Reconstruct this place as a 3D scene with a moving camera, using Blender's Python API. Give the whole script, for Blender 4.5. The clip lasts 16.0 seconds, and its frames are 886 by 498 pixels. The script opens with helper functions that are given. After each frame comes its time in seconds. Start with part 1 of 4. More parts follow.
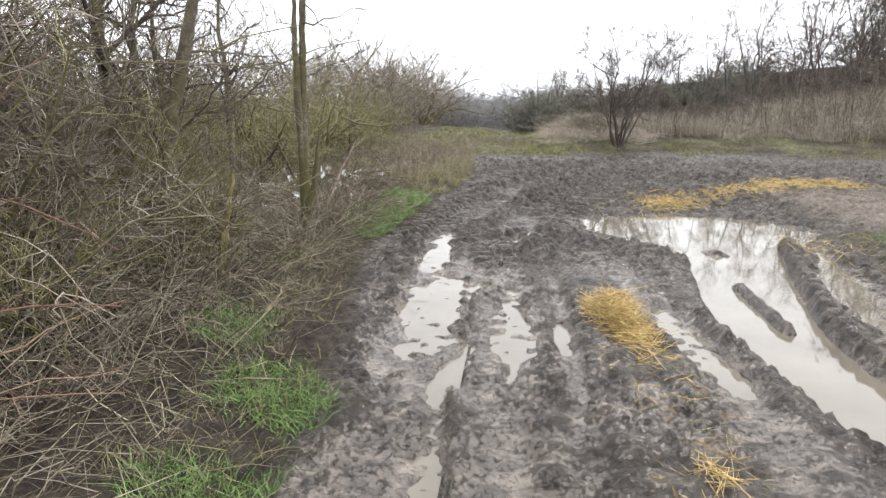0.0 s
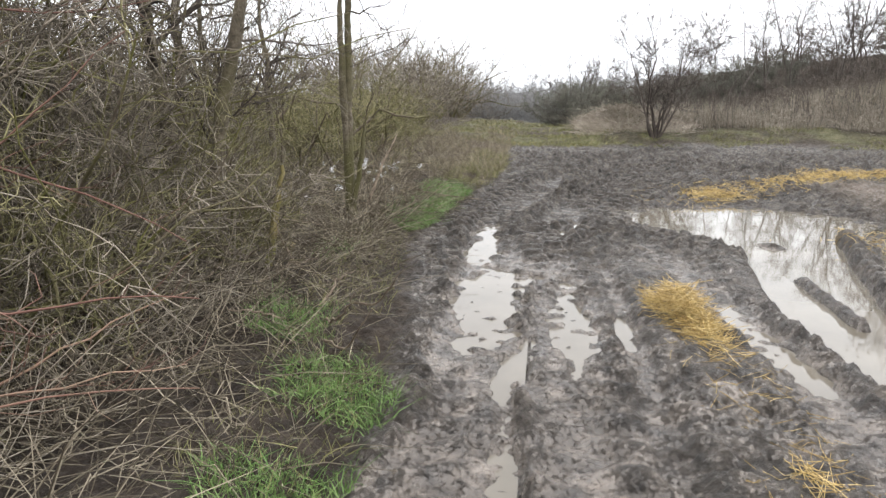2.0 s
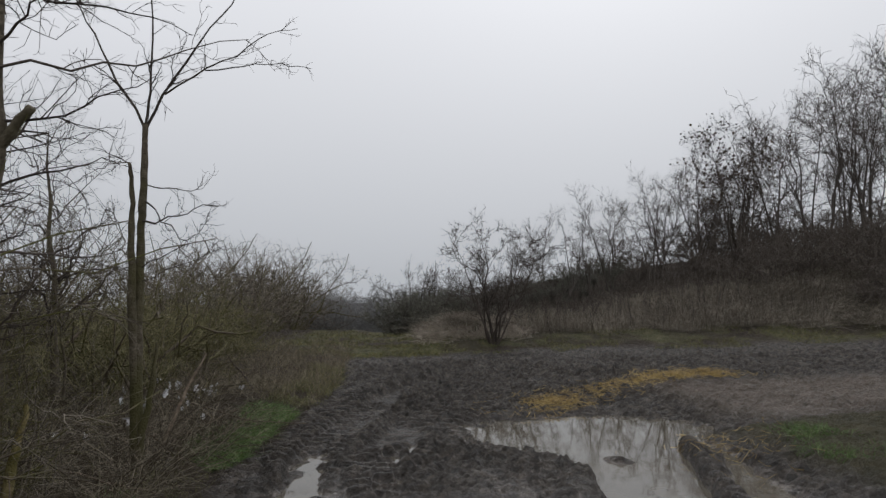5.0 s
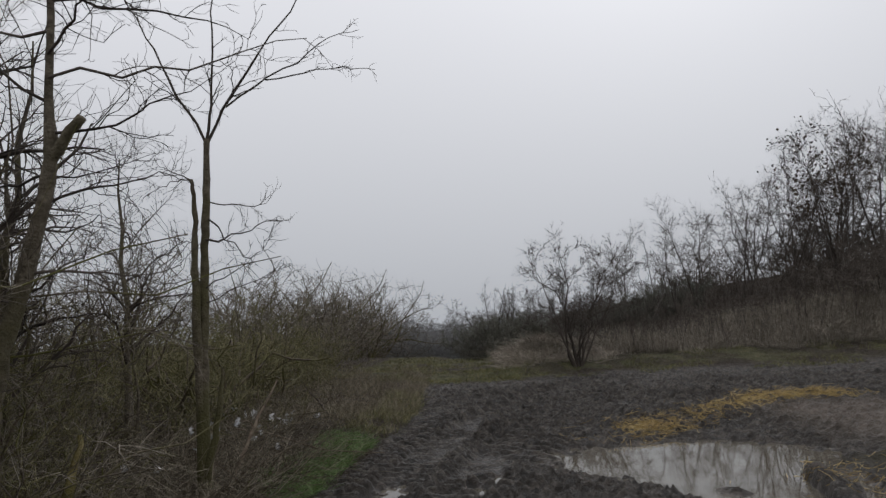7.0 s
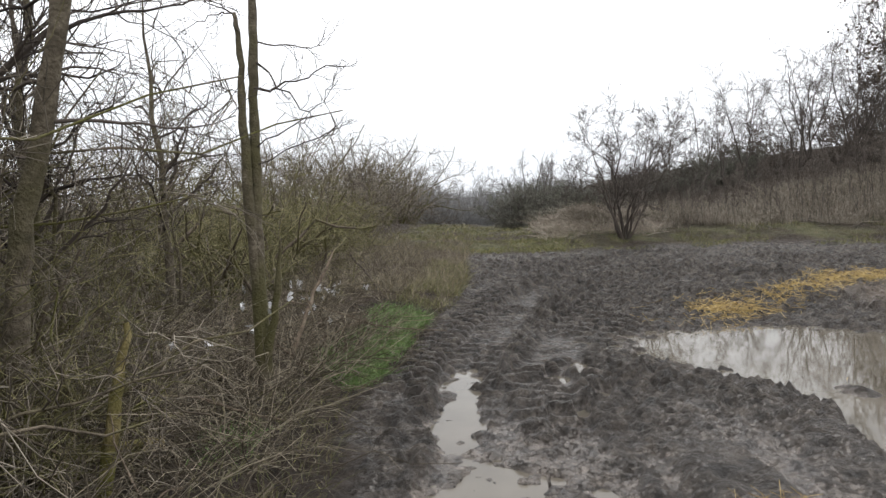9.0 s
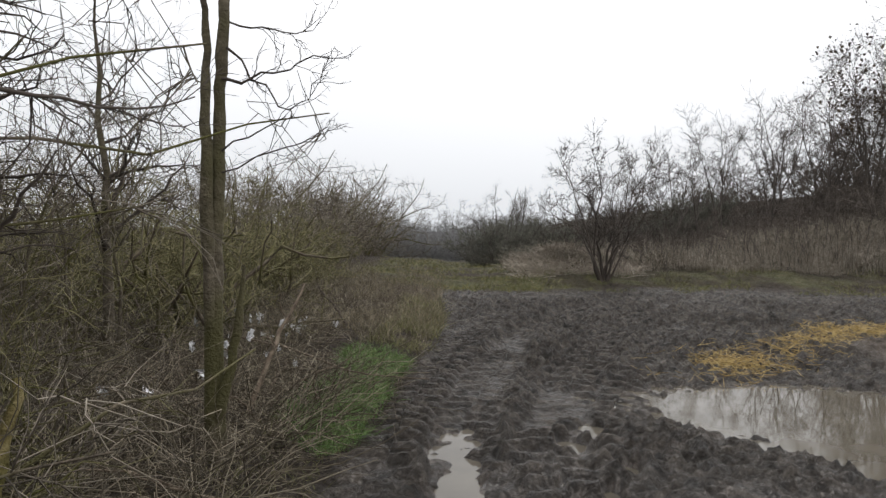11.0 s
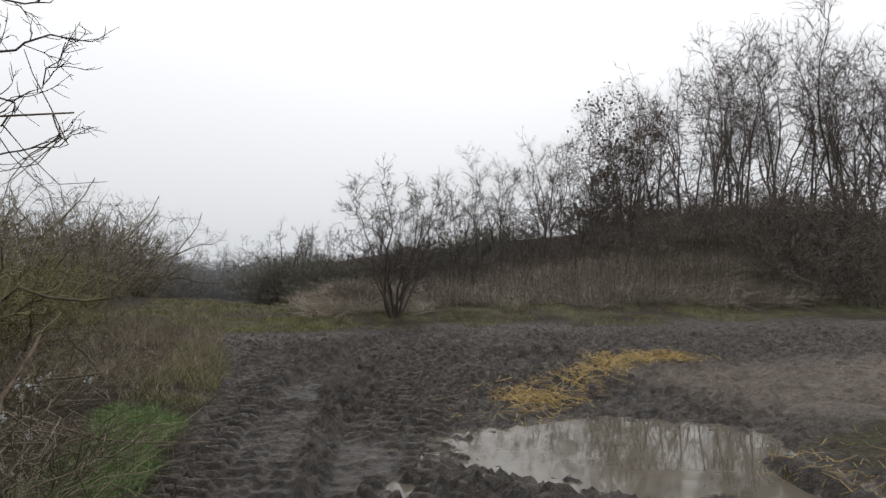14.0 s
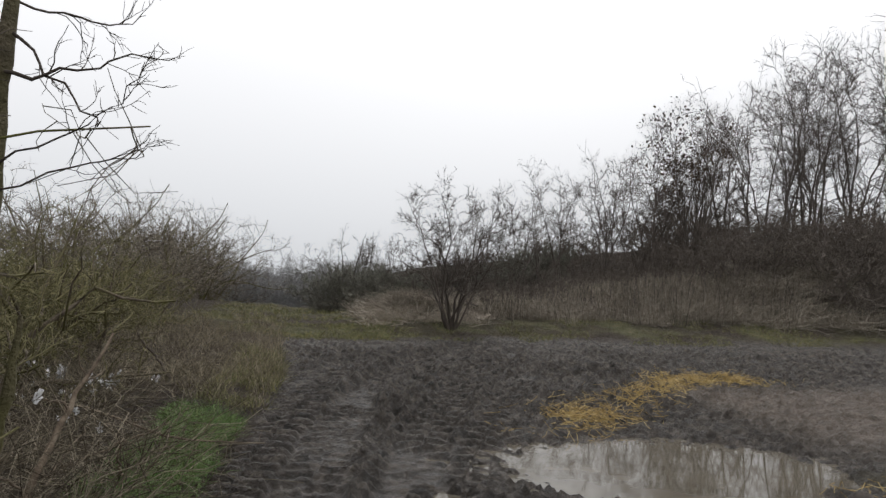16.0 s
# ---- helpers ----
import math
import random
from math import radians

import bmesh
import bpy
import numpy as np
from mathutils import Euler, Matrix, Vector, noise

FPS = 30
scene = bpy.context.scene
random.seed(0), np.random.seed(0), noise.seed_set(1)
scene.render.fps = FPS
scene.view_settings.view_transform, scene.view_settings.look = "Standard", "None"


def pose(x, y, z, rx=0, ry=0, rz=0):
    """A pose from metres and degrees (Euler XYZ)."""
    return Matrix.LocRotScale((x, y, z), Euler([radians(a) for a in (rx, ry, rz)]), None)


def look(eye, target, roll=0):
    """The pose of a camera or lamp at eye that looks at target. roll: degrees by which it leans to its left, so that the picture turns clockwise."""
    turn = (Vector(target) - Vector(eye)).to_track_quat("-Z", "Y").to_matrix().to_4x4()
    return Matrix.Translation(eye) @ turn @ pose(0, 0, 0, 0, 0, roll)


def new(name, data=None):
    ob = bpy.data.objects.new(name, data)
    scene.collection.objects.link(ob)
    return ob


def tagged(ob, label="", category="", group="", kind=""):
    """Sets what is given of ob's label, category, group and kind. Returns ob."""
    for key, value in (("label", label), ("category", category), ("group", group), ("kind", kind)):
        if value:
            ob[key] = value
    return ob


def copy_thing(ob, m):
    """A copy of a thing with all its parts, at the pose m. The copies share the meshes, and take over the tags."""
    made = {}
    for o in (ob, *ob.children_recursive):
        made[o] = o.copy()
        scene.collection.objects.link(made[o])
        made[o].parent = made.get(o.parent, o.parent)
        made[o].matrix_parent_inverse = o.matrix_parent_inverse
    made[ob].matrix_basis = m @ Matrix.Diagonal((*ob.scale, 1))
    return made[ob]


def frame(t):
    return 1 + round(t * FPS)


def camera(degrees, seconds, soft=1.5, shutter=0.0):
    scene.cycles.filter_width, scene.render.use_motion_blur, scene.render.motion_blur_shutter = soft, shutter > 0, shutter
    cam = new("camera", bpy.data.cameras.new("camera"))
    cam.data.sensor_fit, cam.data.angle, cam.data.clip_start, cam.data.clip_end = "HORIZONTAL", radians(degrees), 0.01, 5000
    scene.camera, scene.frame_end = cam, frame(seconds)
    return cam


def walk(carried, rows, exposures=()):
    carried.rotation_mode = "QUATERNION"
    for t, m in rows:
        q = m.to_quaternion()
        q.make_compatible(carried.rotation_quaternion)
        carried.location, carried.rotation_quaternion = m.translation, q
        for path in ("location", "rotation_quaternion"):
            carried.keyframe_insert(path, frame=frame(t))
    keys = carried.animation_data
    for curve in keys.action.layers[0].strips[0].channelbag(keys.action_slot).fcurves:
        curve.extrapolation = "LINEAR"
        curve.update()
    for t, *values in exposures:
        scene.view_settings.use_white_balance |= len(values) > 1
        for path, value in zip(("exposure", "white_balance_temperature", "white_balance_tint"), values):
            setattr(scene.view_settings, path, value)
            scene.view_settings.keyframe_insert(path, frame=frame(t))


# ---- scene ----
cam = camera(65.0, 16.0, 1.4)
EXPOSURES = [(0, 0.95, 6450, 10), (1.0, 0.76, 6450, 10), (2.0, 0.84, 6450, 10), (3.3, 0.88, 6450, 10), (3.7, 0.3, 6350, 9), (4.0, -0.4, 6420, 10), (4.3, -0.8, 6380, 10), (6.3, -1.13, 6320, 11), (7.0, -1.13, 6320, 11), (7.6, -0.92, 6330, 11), (8.1, -0.95, 6340, 11), (8.5, -0.5, 6300, 10), (9.0, 0.1, 6450, 10), (9.4, -0.06, 6500, 10), (9.8, -0.3, 6500, 10), (12, -0.28, 6500, 10), (12.6, -0.4, 6500, 10), (13.5, -0.5, 6500, 10), (16, -0.53, 6520, 10)]
PATH = [
    (0, (0.686, 1.924, 1.551), (0.482, 3.869, 1.132), 0.5),
    (0.5, (0.687, 1.912, 1.547), (0.525, 3.868, 1.161), -0.5),
    (1, (0.692, 1.914, 1.54), (0.491, 3.863, 1.136), -0.8),
    (1.5, (0.641, 1.927, 1.525), (0.489, 3.878, 1.11), -2.1),
    (2, (0.459, 2.018, 1.513), (0.182, 3.95, 1.075), 0.1),
    (2.5, (0.499, 2.09, 1.509), (0.1, 3.999, 1.065), 1.1),
    (3, (0.596, 2.261, 1.528), (0.291, 4.202, 1.153), 0.5),
    (3.5, (0.644, 2.374, 1.552), (0.42, 4.346, 1.306), -1.2),
    (4, (0.646, 2.558, 1.577), (0.707, 4.553, 1.702), -1.7),
    (4.2, (0.652, 2.622, 1.573), (0.853, 4.607, 1.707), -1.7),
    (6.3, (0.706, 3.086, 1.43), (0.749, 5.068, 1.7), -0.6),
    (6.5, (0.658, 3.177, 1.419), (0.71, 5.155, 1.71), -0.6),
    (7, (0.668, 3.325, 1.435), (0.607, 5.31, 1.669), -3.0),
    (7.5, (0.57, 3.463, 1.406), (0.414, 5.45, 1.573), -4.1),
    (8, (0.333, 3.604, 1.45), (0.271, 5.593, 1.653), -0.9),
    (8.5, (0.184, 4.033, 1.427), (0.145, 6.018, 1.186), -1.6),
    (9, (0.133, 4.204, 1.492), (-0.007, 6.194, 1.346), -1.8),
    (9.5, (0.009, 4.51, 1.454), (-0.011, 6.51, 1.44), 0.1),
    (11.8, (-0.191, 5.365, 1.444), (-0.216, 7.364, 1.383), 1.1),
    (12, (-0.185, 5.443, 1.443), (-0.194, 7.442, 1.411), 1.2),
    (12.5, (-0.121, 5.559, 1.456), (-0.055, 7.557, 1.519), 1.0),
    (13, (-0.126, 5.651, 1.451), (0.044, 7.643, 1.507), 0.8),
    (13.5, (-0.209, 5.714, 1.451), (0.296, 7.64, 1.637), 0.4),
    (14, (-0.216, 5.739, 1.424), (0.362, 7.653, 1.49), 0.3),
    (14.5, (-0.21, 5.728, 1.431), (0.349, 7.648, 1.474), 1.1),
    (15, (-0.204, 5.683, 1.439), (0.254, 7.628, 1.526), 1.8),
    (15.5, (-0.203, 5.661, 1.441), (0.224, 7.612, 1.549), 2.1),
    (16, (-0.195, 5.667, 1.437), (0.215, 7.622, 1.533), 2.1),
]
walk(cam, [(t, look(eye, target, roll)) for t, eye, target, roll in PATH], exposures=EXPOSURES)

# ---- world, sun, exposure ----
world = bpy.data.worlds.new("overcast_sky")
scene.world = world
world.use_nodes = True
wt = world.node_tree
wt.nodes.clear()
w_out = wt.nodes.new("ShaderNodeOutputWorld")
w_bg = wt.nodes.new("ShaderNodeBackground")
w_sky = wt.nodes.new("ShaderNodeTexSky")
w_sky.sky_type = "NISHITA"
w_sky.sun_disc = False
w_sky.sun_elevation = radians(38)
w_sky.sun_rotation = radians(20)
w_sky.air_density, w_sky.dust_density = 1.0, 5.0
w_hs = wt.nodes.new("ShaderNodeHueSaturation")
w_hs.inputs["Saturation"].default_value = 0.12
w_tc = wt.nodes.new("ShaderNodeTexCoord")
w_sep = wt.nodes.new("ShaderNodeSeparateXYZ")
w_ramp = wt.nodes.new("ShaderNodeValToRGB")
w_ramp.color_ramp.elements[0].position, w_ramp.color_ramp.elements[0].color = 0.0, (8.6, 8.9, 9.3, 1)
w_ramp.color_ramp.elements[1].position, w_ramp.color_ramp.elements[1].color = 0.55, (17.0, 17.0, 17.4, 1)
w_mix = wt.nodes.new("ShaderNodeMix")
w_mix.data_type = "RGBA"
w_mix.inputs[0].default_value = 0.94
wt.links.new(w_tc.outputs["Generated"], w_sep.inputs[0])
wt.links.new(w_sep.outputs["Z"], w_ramp.inputs[0])
wt.links.new(w_sky.outputs[0], w_hs.inputs["Color"])
wt.links.new(w_hs.outputs[0], w_mix.inputs[6])
wt.links.new(w_ramp.outputs[0], w_mix.inputs[7])
wt.links.new(w_mix.outputs[2], w_bg.inputs["Color"])
wt.links.new(w_bg.outputs[0], w_out.inputs[0])
w_bg.inputs["Strength"].default_value = 0.11

sun_data = bpy.data.lights.new("sun", "SUN")
sun_data.energy, sun_data.angle, sun_data.color = 0.7, radians(25), (1.0, 0.97, 0.93)
sun = new("sun", sun_data)
sun.matrix_world = look((10, 25, 30), (0, 0, 0))

# ---- materials ----
rng = np.random.default_rng(7)


def mat(name, colours, rough=0.8, scale=6.0, detail=0.5, bump=0.3, bump_scale=60.0, island=0.0, moss=None, spec=0.3, coord="Object", moss_scale=1.6, moss_at=0.5):
    """A dull outdoor material: two tones mixed by broad and fine noise, per-island variation, fine relief."""
    m = bpy.data.materials.new(name)
    m.use_nodes = True
    nt = m.node_tree
    b = nt.nodes["Principled BSDF"]
    tc = nt.nodes.new("ShaderNodeTexCoord")
    n1 = nt.nodes.new("ShaderNodeTexNoise")
    n1.inputs["Scale"].default_value, n1.inputs["Detail"].default_value, n1.inputs["Roughness"].default_value = scale, 6, 0.65
    nt.links.new(tc.outputs[coord], n1.inputs["Vector"])
    fac = n1.outputs["Fac"]
    if island:
        geo = nt.nodes.new("ShaderNodeNewGeometry")
        mx = nt.nodes.new("ShaderNodeMix")
        mx.inputs[0].default_value = island
        nt.links.new(fac, mx.inputs[2])
        nt.links.new(geo.outputs["Random Per Island"], mx.inputs[3])
        fac = mx.outputs[0]
    rp = nt.nodes.new("ShaderNodeValToRGB")
    els = rp.color_ramp.elements
    lo, hi = (0.3, 0.7) if not island else (0.1, 0.9)
    els[0].position, els[0].color = lo, (*colours[0], 1)
    els[1].position, els[1].color = hi, (*colours[-1], 1)
    for i, c in enumerate(colours[1:-1]):
        e = els.new(lo + (hi - lo) * (i + 1) / (len(colours) - 1))
        e.color = (*c, 1)
    nt.links.new(fac, rp.inputs[0])
    col = rp.outputs[0]
    if moss:
        n3 = nt.nodes.new("ShaderNodeTexNoise")
        n3.inputs["Scale"].default_value, n3.inputs["Detail"].default_value = moss_scale, 4
        nt.links.new(tc.outputs[coord], n3.inputs["Vector"])
        r3 = nt.nodes.new("ShaderNodeValToRGB")
        r3.color_ramp.elements[0].position, r3.color_ramp.elements[1].position = moss_at - 0.08, moss_at + 0.12
        nt.links.new(n3.outputs["Fac"], r3.inputs[0])
        mm = nt.nodes.new("ShaderNodeMix")
        mm.data_type = "RGBA"
        mm.inputs[7].default_value = (*moss, 1)
        nt.links.new(r3.outputs[0], mm.inputs[0])
        nt.links.new(col, mm.inputs[6])
        col = mm.outputs[2]
    nt.links.new(col, b.inputs["Base Color"])
    b.inputs["Roughness"].default_value = rough
    b.inputs["Specular IOR Level"].default_value = spec
    if bump:
        n2 = nt.nodes.new("ShaderNodeTexNoise")
        n2.inputs["Scale"].default_value, n2.inputs["Detail"].default_value = bump_scale, 5
        nt.links.new(tc.outputs[coord], n2.inputs["Vector"])
        bp = nt.nodes.new("ShaderNodeBump")
        bp.inputs["Strength"].default_value, bp.inputs["Distance"].default_value = bump, 0.02
        nt.links.new(n2.outputs["Fac"], bp.inputs["Height"])
        nt.links.new(bp.outputs[0], b.inputs["Normal"])
    return m


M_BARK = mat("bark_mossy", [(0.05, 0.04, 0.03), (0.11, 0.09, 0.064), (0.19, 0.155, 0.115)], 0.9, 9, moss=(0.12, 0.115, 0.038), bump=0.7, bump_scale=45)
M_TRUNK = mat("bark_grey_brown", [(0.055, 0.045, 0.031), (0.115, 0.096, 0.068), (0.20, 0.168, 0.122)], 0.9, 14, moss=(0.092, 0.085, 0.036), bump=1.0, bump_scale=55, moss_at=0.54)
M_TWIG = mat("twig_grey_brown", [(0.048, 0.040, 0.030), (0.14, 0.118, 0.09), (0.33, 0.29, 0.232)], 0.85, 3, island=0.7, bump=0)
M_TWIG_OLIVE = mat("twig_olive", [(0.048, 0.045, 0.021), (0.14, 0.128, 0.056), (0.33, 0.297, 0.16)], 0.85, 1.5, island=0.55, bump=0)
M_TWIG_RED = mat("twig_red_brown", [(0.07, 0.03, 0.024), (0.16, 0.085, 0.062), (0.29, 0.20, 0.14)], 0.7, 2, island=0.7, bump=0)
M_TWIG_DEAD = mat("dead_stems", [(0.042, 0.034, 0.023), (0.115, 0.095, 0.065), (0.33, 0.285, 0.212)], 0.9, 2, island=0.75, bump=0)
M_TWIG_DARK = mat("twig_dark", [(0.03, 0.024, 0.02), (0.065, 0.053, 0.044), (0.12, 0.10, 0.084)], 0.9, 2, island=0.6, bump=0)
M_WOOD = mat("woodland_bark", [(0.055, 0.047, 0.041), (0.10, 0.087, 0.077), (0.17, 0.15, 0.135)], 0.95, 1.2, island=0.6, bump=0, spec=0.1)
M_HEDGE = mat("hedge_twigs", [(0.085, 0.084, 0.068), (0.145, 0.140, 0.115), (0.22, 0.212, 0.178)], 0.95, 0.5, island=0.5, bump=0, spec=0.1)
M_UNDER = mat("undergrowth_twigs", [(0.06, 0.051, 0.043), (0.115, 0.098, 0.083), (0.20, 0.172, 0.148)], 0.95, 0.8, island=0.6, bump=0, spec=0.1)
M_REED = mat("dry_reed", [(0.090, 0.078, 0.060), (0.205, 0.178, 0.140), (0.40, 0.356, 0.288)], 0.9, 0.6, island=0.55, bump=0)
M_PALE = mat("pale_dead_grass", [(0.16, 0.135, 0.105), (0.32, 0.275, 0.22), (0.55, 0.49, 0.41)], 0.9, 0.8, island=0.6, bump=0)
M_DRYGRASS = mat("dry_grass", [(0.085, 0.070, 0.046), (0.175, 0.147, 0.10), (0.31, 0.268, 0.19)], 0.9, 1.2, island=0.6, bump=0)
M_GRASS = mat("green_grass", [(0.050, 0.098, 0.024), (0.108, 0.187, 0.048), (0.22, 0.28, 0.108)], 0.6, 2.5, island=0.6, bump=0)
M_GRASS_YEL = mat("yellow_green_grass", [(0.06, 0.064, 0.022), (0.145, 0.145, 0.056), (0.28, 0.245, 0.115)], 0.7, 1.5, island=0.6, bump=0)
M_STRAW = mat("golden_straw", [(0.20, 0.13, 0.045), (0.42, 0.295, 0.105), (0.62, 0.48, 0.22)], 0.6, 4, island=0.7, bump=0)
M_LEAF = mat("withered_leaf", [(0.03, 0.02, 0.012), (0.06, 0.042, 0.026), (0.10, 0.07, 0.04)], 0.8, 3, island=0.8, bump=0)
M_LITTER_LEAF = mat("leaf_litter", [(0.06, 0.038, 0.022), (0.13, 0.085, 0.05), (0.24, 0.17, 0.10)], 0.85, 3, island=0.8, bump=0)
M_PLASTIC = mat("white_plastic_film", [(0.36, 0.36, 0.365), (0.55, 0.55, 0.555), (0.74, 0.74, 0.74)], 0.35, 14, bump=0.4, spec=0.5)
M_STICK = mat("dead_stick", [(0.06, 0.045, 0.032), (0.15, 0.115, 0.082), (0.27, 0.22, 0.165)], 0.85, 14, bump=0.5)
M_LOG = mat("rotten_wood", [(0.08, 0.06, 0.03), (0.20, 0.155, 0.07), (0.34, 0.28, 0.15)], 0.9, 12, moss=(0.12, 0.12, 0.025), bump=0.8)
# bark greys with the valley's haze painted in, paler for the farther wood
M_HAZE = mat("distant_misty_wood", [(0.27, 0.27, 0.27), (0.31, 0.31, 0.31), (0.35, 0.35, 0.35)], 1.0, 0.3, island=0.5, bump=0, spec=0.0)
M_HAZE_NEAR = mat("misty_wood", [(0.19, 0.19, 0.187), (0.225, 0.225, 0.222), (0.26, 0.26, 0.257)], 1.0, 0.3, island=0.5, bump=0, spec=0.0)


def ground_material():
    """Wet churned mud, litter soil and turf by the zone attribute: red mud, green turf, blue wetness, alpha soaked
    lanes with painted groove shade.
    """
    m = bpy.data.materials.new("muddy_ground")
    m.use_nodes = True
    nt = m.node_tree
    L = nt.links
    b = nt.nodes["Principled BSDF"]
    tc = nt.nodes.new("ShaderNodeTexCoord")
    at = nt.nodes.new("ShaderNodeAttribute")
    at.attribute_name = "zone"
    sp = nt.nodes.new("ShaderNodeSeparateColor")
    L.new(at.outputs["Color"], sp.inputs[0])

    def tone(scale, colours, lo=0.3, hi=0.7, detail=8):
        n = nt.nodes.new("ShaderNodeTexNoise")
        n.inputs["Scale"].default_value, n.inputs["Detail"].default_value, n.inputs["Roughness"].default_value = scale, detail, 0.7
        L.new(tc.outputs["Object"], n.inputs["Vector"])
        r = nt.nodes.new("ShaderNodeValToRGB")
        e = r.color_ramp.elements
        e[0].position, e[0].color = lo, (*colours[0], 1)
        e[1].position, e[1].color = hi, (*colours[-1], 1)
        if len(colours) == 3:
            e.new((lo + hi) / 2).color = (*colours[1], 1)
        L.new(n.outputs["Fac"], r.inputs[0])
        return r.outputs[0], n.outputs["Fac"]

    def mix(f, a, c):
        x = nt.nodes.new("ShaderNodeMix")
        x.data_type = "RGBA"
        L.new(f, x.inputs[0])
        L.new(a, x.inputs[6])
        L.new(c, x.inputs[7])
        return x.outputs[2]

    mud, mudf = tone(6.0, [(0.025, 0.0208, 0.0170), (0.076, 0.0635, 0.0520), (0.168, 0.1420, 0.1180)], 0.36, 0.66)
    soil, _ = tone(9.0, [(0.024, 0.0175, 0.012), (0.052, 0.038, 0.027), (0.10, 0.076, 0.054)])
    turf, _ = tone(3.0, [(0.056, 0.060, 0.026), (0.108, 0.104, 0.048), (0.17, 0.148, 0.080)])
    dry, _ = tone(4.5, [(0.10, 0.079, 0.061), (0.19, 0.153, 0.121), (0.28, 0.232, 0.188)])
    dm = nt.nodes.new("ShaderNodeAttribute")
    dm.attribute_name = "dryness"
    # darker mud: soaked wheel lanes, plus shade painted between lugs and ribs
    soaked_shaded, _ = tone(6.0, [(0.016, 0.0132, 0.0108), (0.038, 0.0316, 0.0260), (0.080, 0.0675, 0.0560)], 0.36, 0.66)
    col = mix(sp.outputs[0], soil, mix(at.outputs["Alpha"], mud, soaked_shaded))
    col = mix(sp.outputs[1], col, turf)
    col = mix(dm.outputs["Fac"], col, dry)
    L.new(col, b.inputs["Base Color"])

    def maths(op, x, y=None, z=None):
        n = nt.nodes.new("ShaderNodeMath")
        n.operation = op
        for k, val in enumerate((x, y, z)):
            if val is None:
                continue
            if isinstance(val, (int, float)):
                n.inputs[k].default_value = val
            else:
                L.new(val, n.inputs[k])
        return n.outputs[0]

    # thin watery film over part of the wet mud
    fn = nt.nodes.new("ShaderNodeTexNoise")
    fn.inputs["Scale"].default_value, fn.inputs["Detail"].default_value, fn.inputs["Roughness"].default_value = 30.0, 10, 0.78
    L.new(tc.outputs["Object"], fn.inputs["Vector"])
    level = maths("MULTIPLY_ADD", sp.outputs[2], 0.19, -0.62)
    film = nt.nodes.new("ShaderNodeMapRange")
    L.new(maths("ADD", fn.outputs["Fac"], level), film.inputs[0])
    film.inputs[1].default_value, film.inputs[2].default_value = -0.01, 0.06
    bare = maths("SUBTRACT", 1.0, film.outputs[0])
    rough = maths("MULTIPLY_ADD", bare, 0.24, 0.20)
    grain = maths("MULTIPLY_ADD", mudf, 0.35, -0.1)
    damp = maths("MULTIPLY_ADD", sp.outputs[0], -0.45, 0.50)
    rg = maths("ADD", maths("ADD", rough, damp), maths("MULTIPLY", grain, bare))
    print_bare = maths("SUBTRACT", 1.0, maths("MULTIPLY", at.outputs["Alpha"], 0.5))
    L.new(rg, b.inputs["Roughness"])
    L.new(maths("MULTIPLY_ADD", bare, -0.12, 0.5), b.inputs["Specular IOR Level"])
    n2 = nt.nodes.new("ShaderNodeTexNoise")
    n2.inputs["Scale"].default_value, n2.inputs["Detail"].default_value, n2.inputs["Roughness"].default_value = 26, 4, 0.5
    L.new(tc.outputs["Object"], n2.inputs["Vector"])
    vo = nt.nodes.new("ShaderNodeTexVoronoi")
    vo.inputs["Scale"].default_value = 26
    wv = nt.nodes.new("ShaderNodeVectorMath")
    wv.operation = "MULTIPLY_ADD"
    L.new(n2.outputs["Color"], wv.inputs[0])
    wv.inputs[1].default_value = (0.06, 0.06, 0.06)
    L.new(tc.outputs["Object"], wv.inputs[2])
    L.new(wv.outputs[0], vo.inputs["Vector"])
    clods = nt.nodes.new("ShaderNodeTexVoronoi")
    clods.inputs["Scale"].default_value = 9.5
    wide = nt.nodes.new("ShaderNodeVectorMath")
    wide.operation = "MULTIPLY_ADD"
    L.new(fn.outputs["Color"], wide.inputs[0])
    wide.inputs[1].default_value = (0.16, 0.16, 0.16)
    L.new(tc.outputs["Object"], wide.inputs[2])
    L.new(wide.outputs[0], clods.inputs["Vector"])
    hgt = maths("MULTIPLY_ADD", clods.outputs["Distance"], -1.1, maths("MULTIPLY_ADD", vo.outputs["Distance"], -0.5, n2.outputs["Fac"]))
    bp = nt.nodes.new("ShaderNodeBump")
    L.new(maths("MULTIPLY", maths("MULTIPLY_ADD", bare, 0.65, 0.35), print_bare), bp.inputs["Strength"])
    bp.inputs["Distance"].default_value = 0.08
    L.new(hgt, bp.inputs["Height"])
    L.new(bp.outputs[0], b.inputs["Normal"])
    return m


M_GROUND = ground_material()


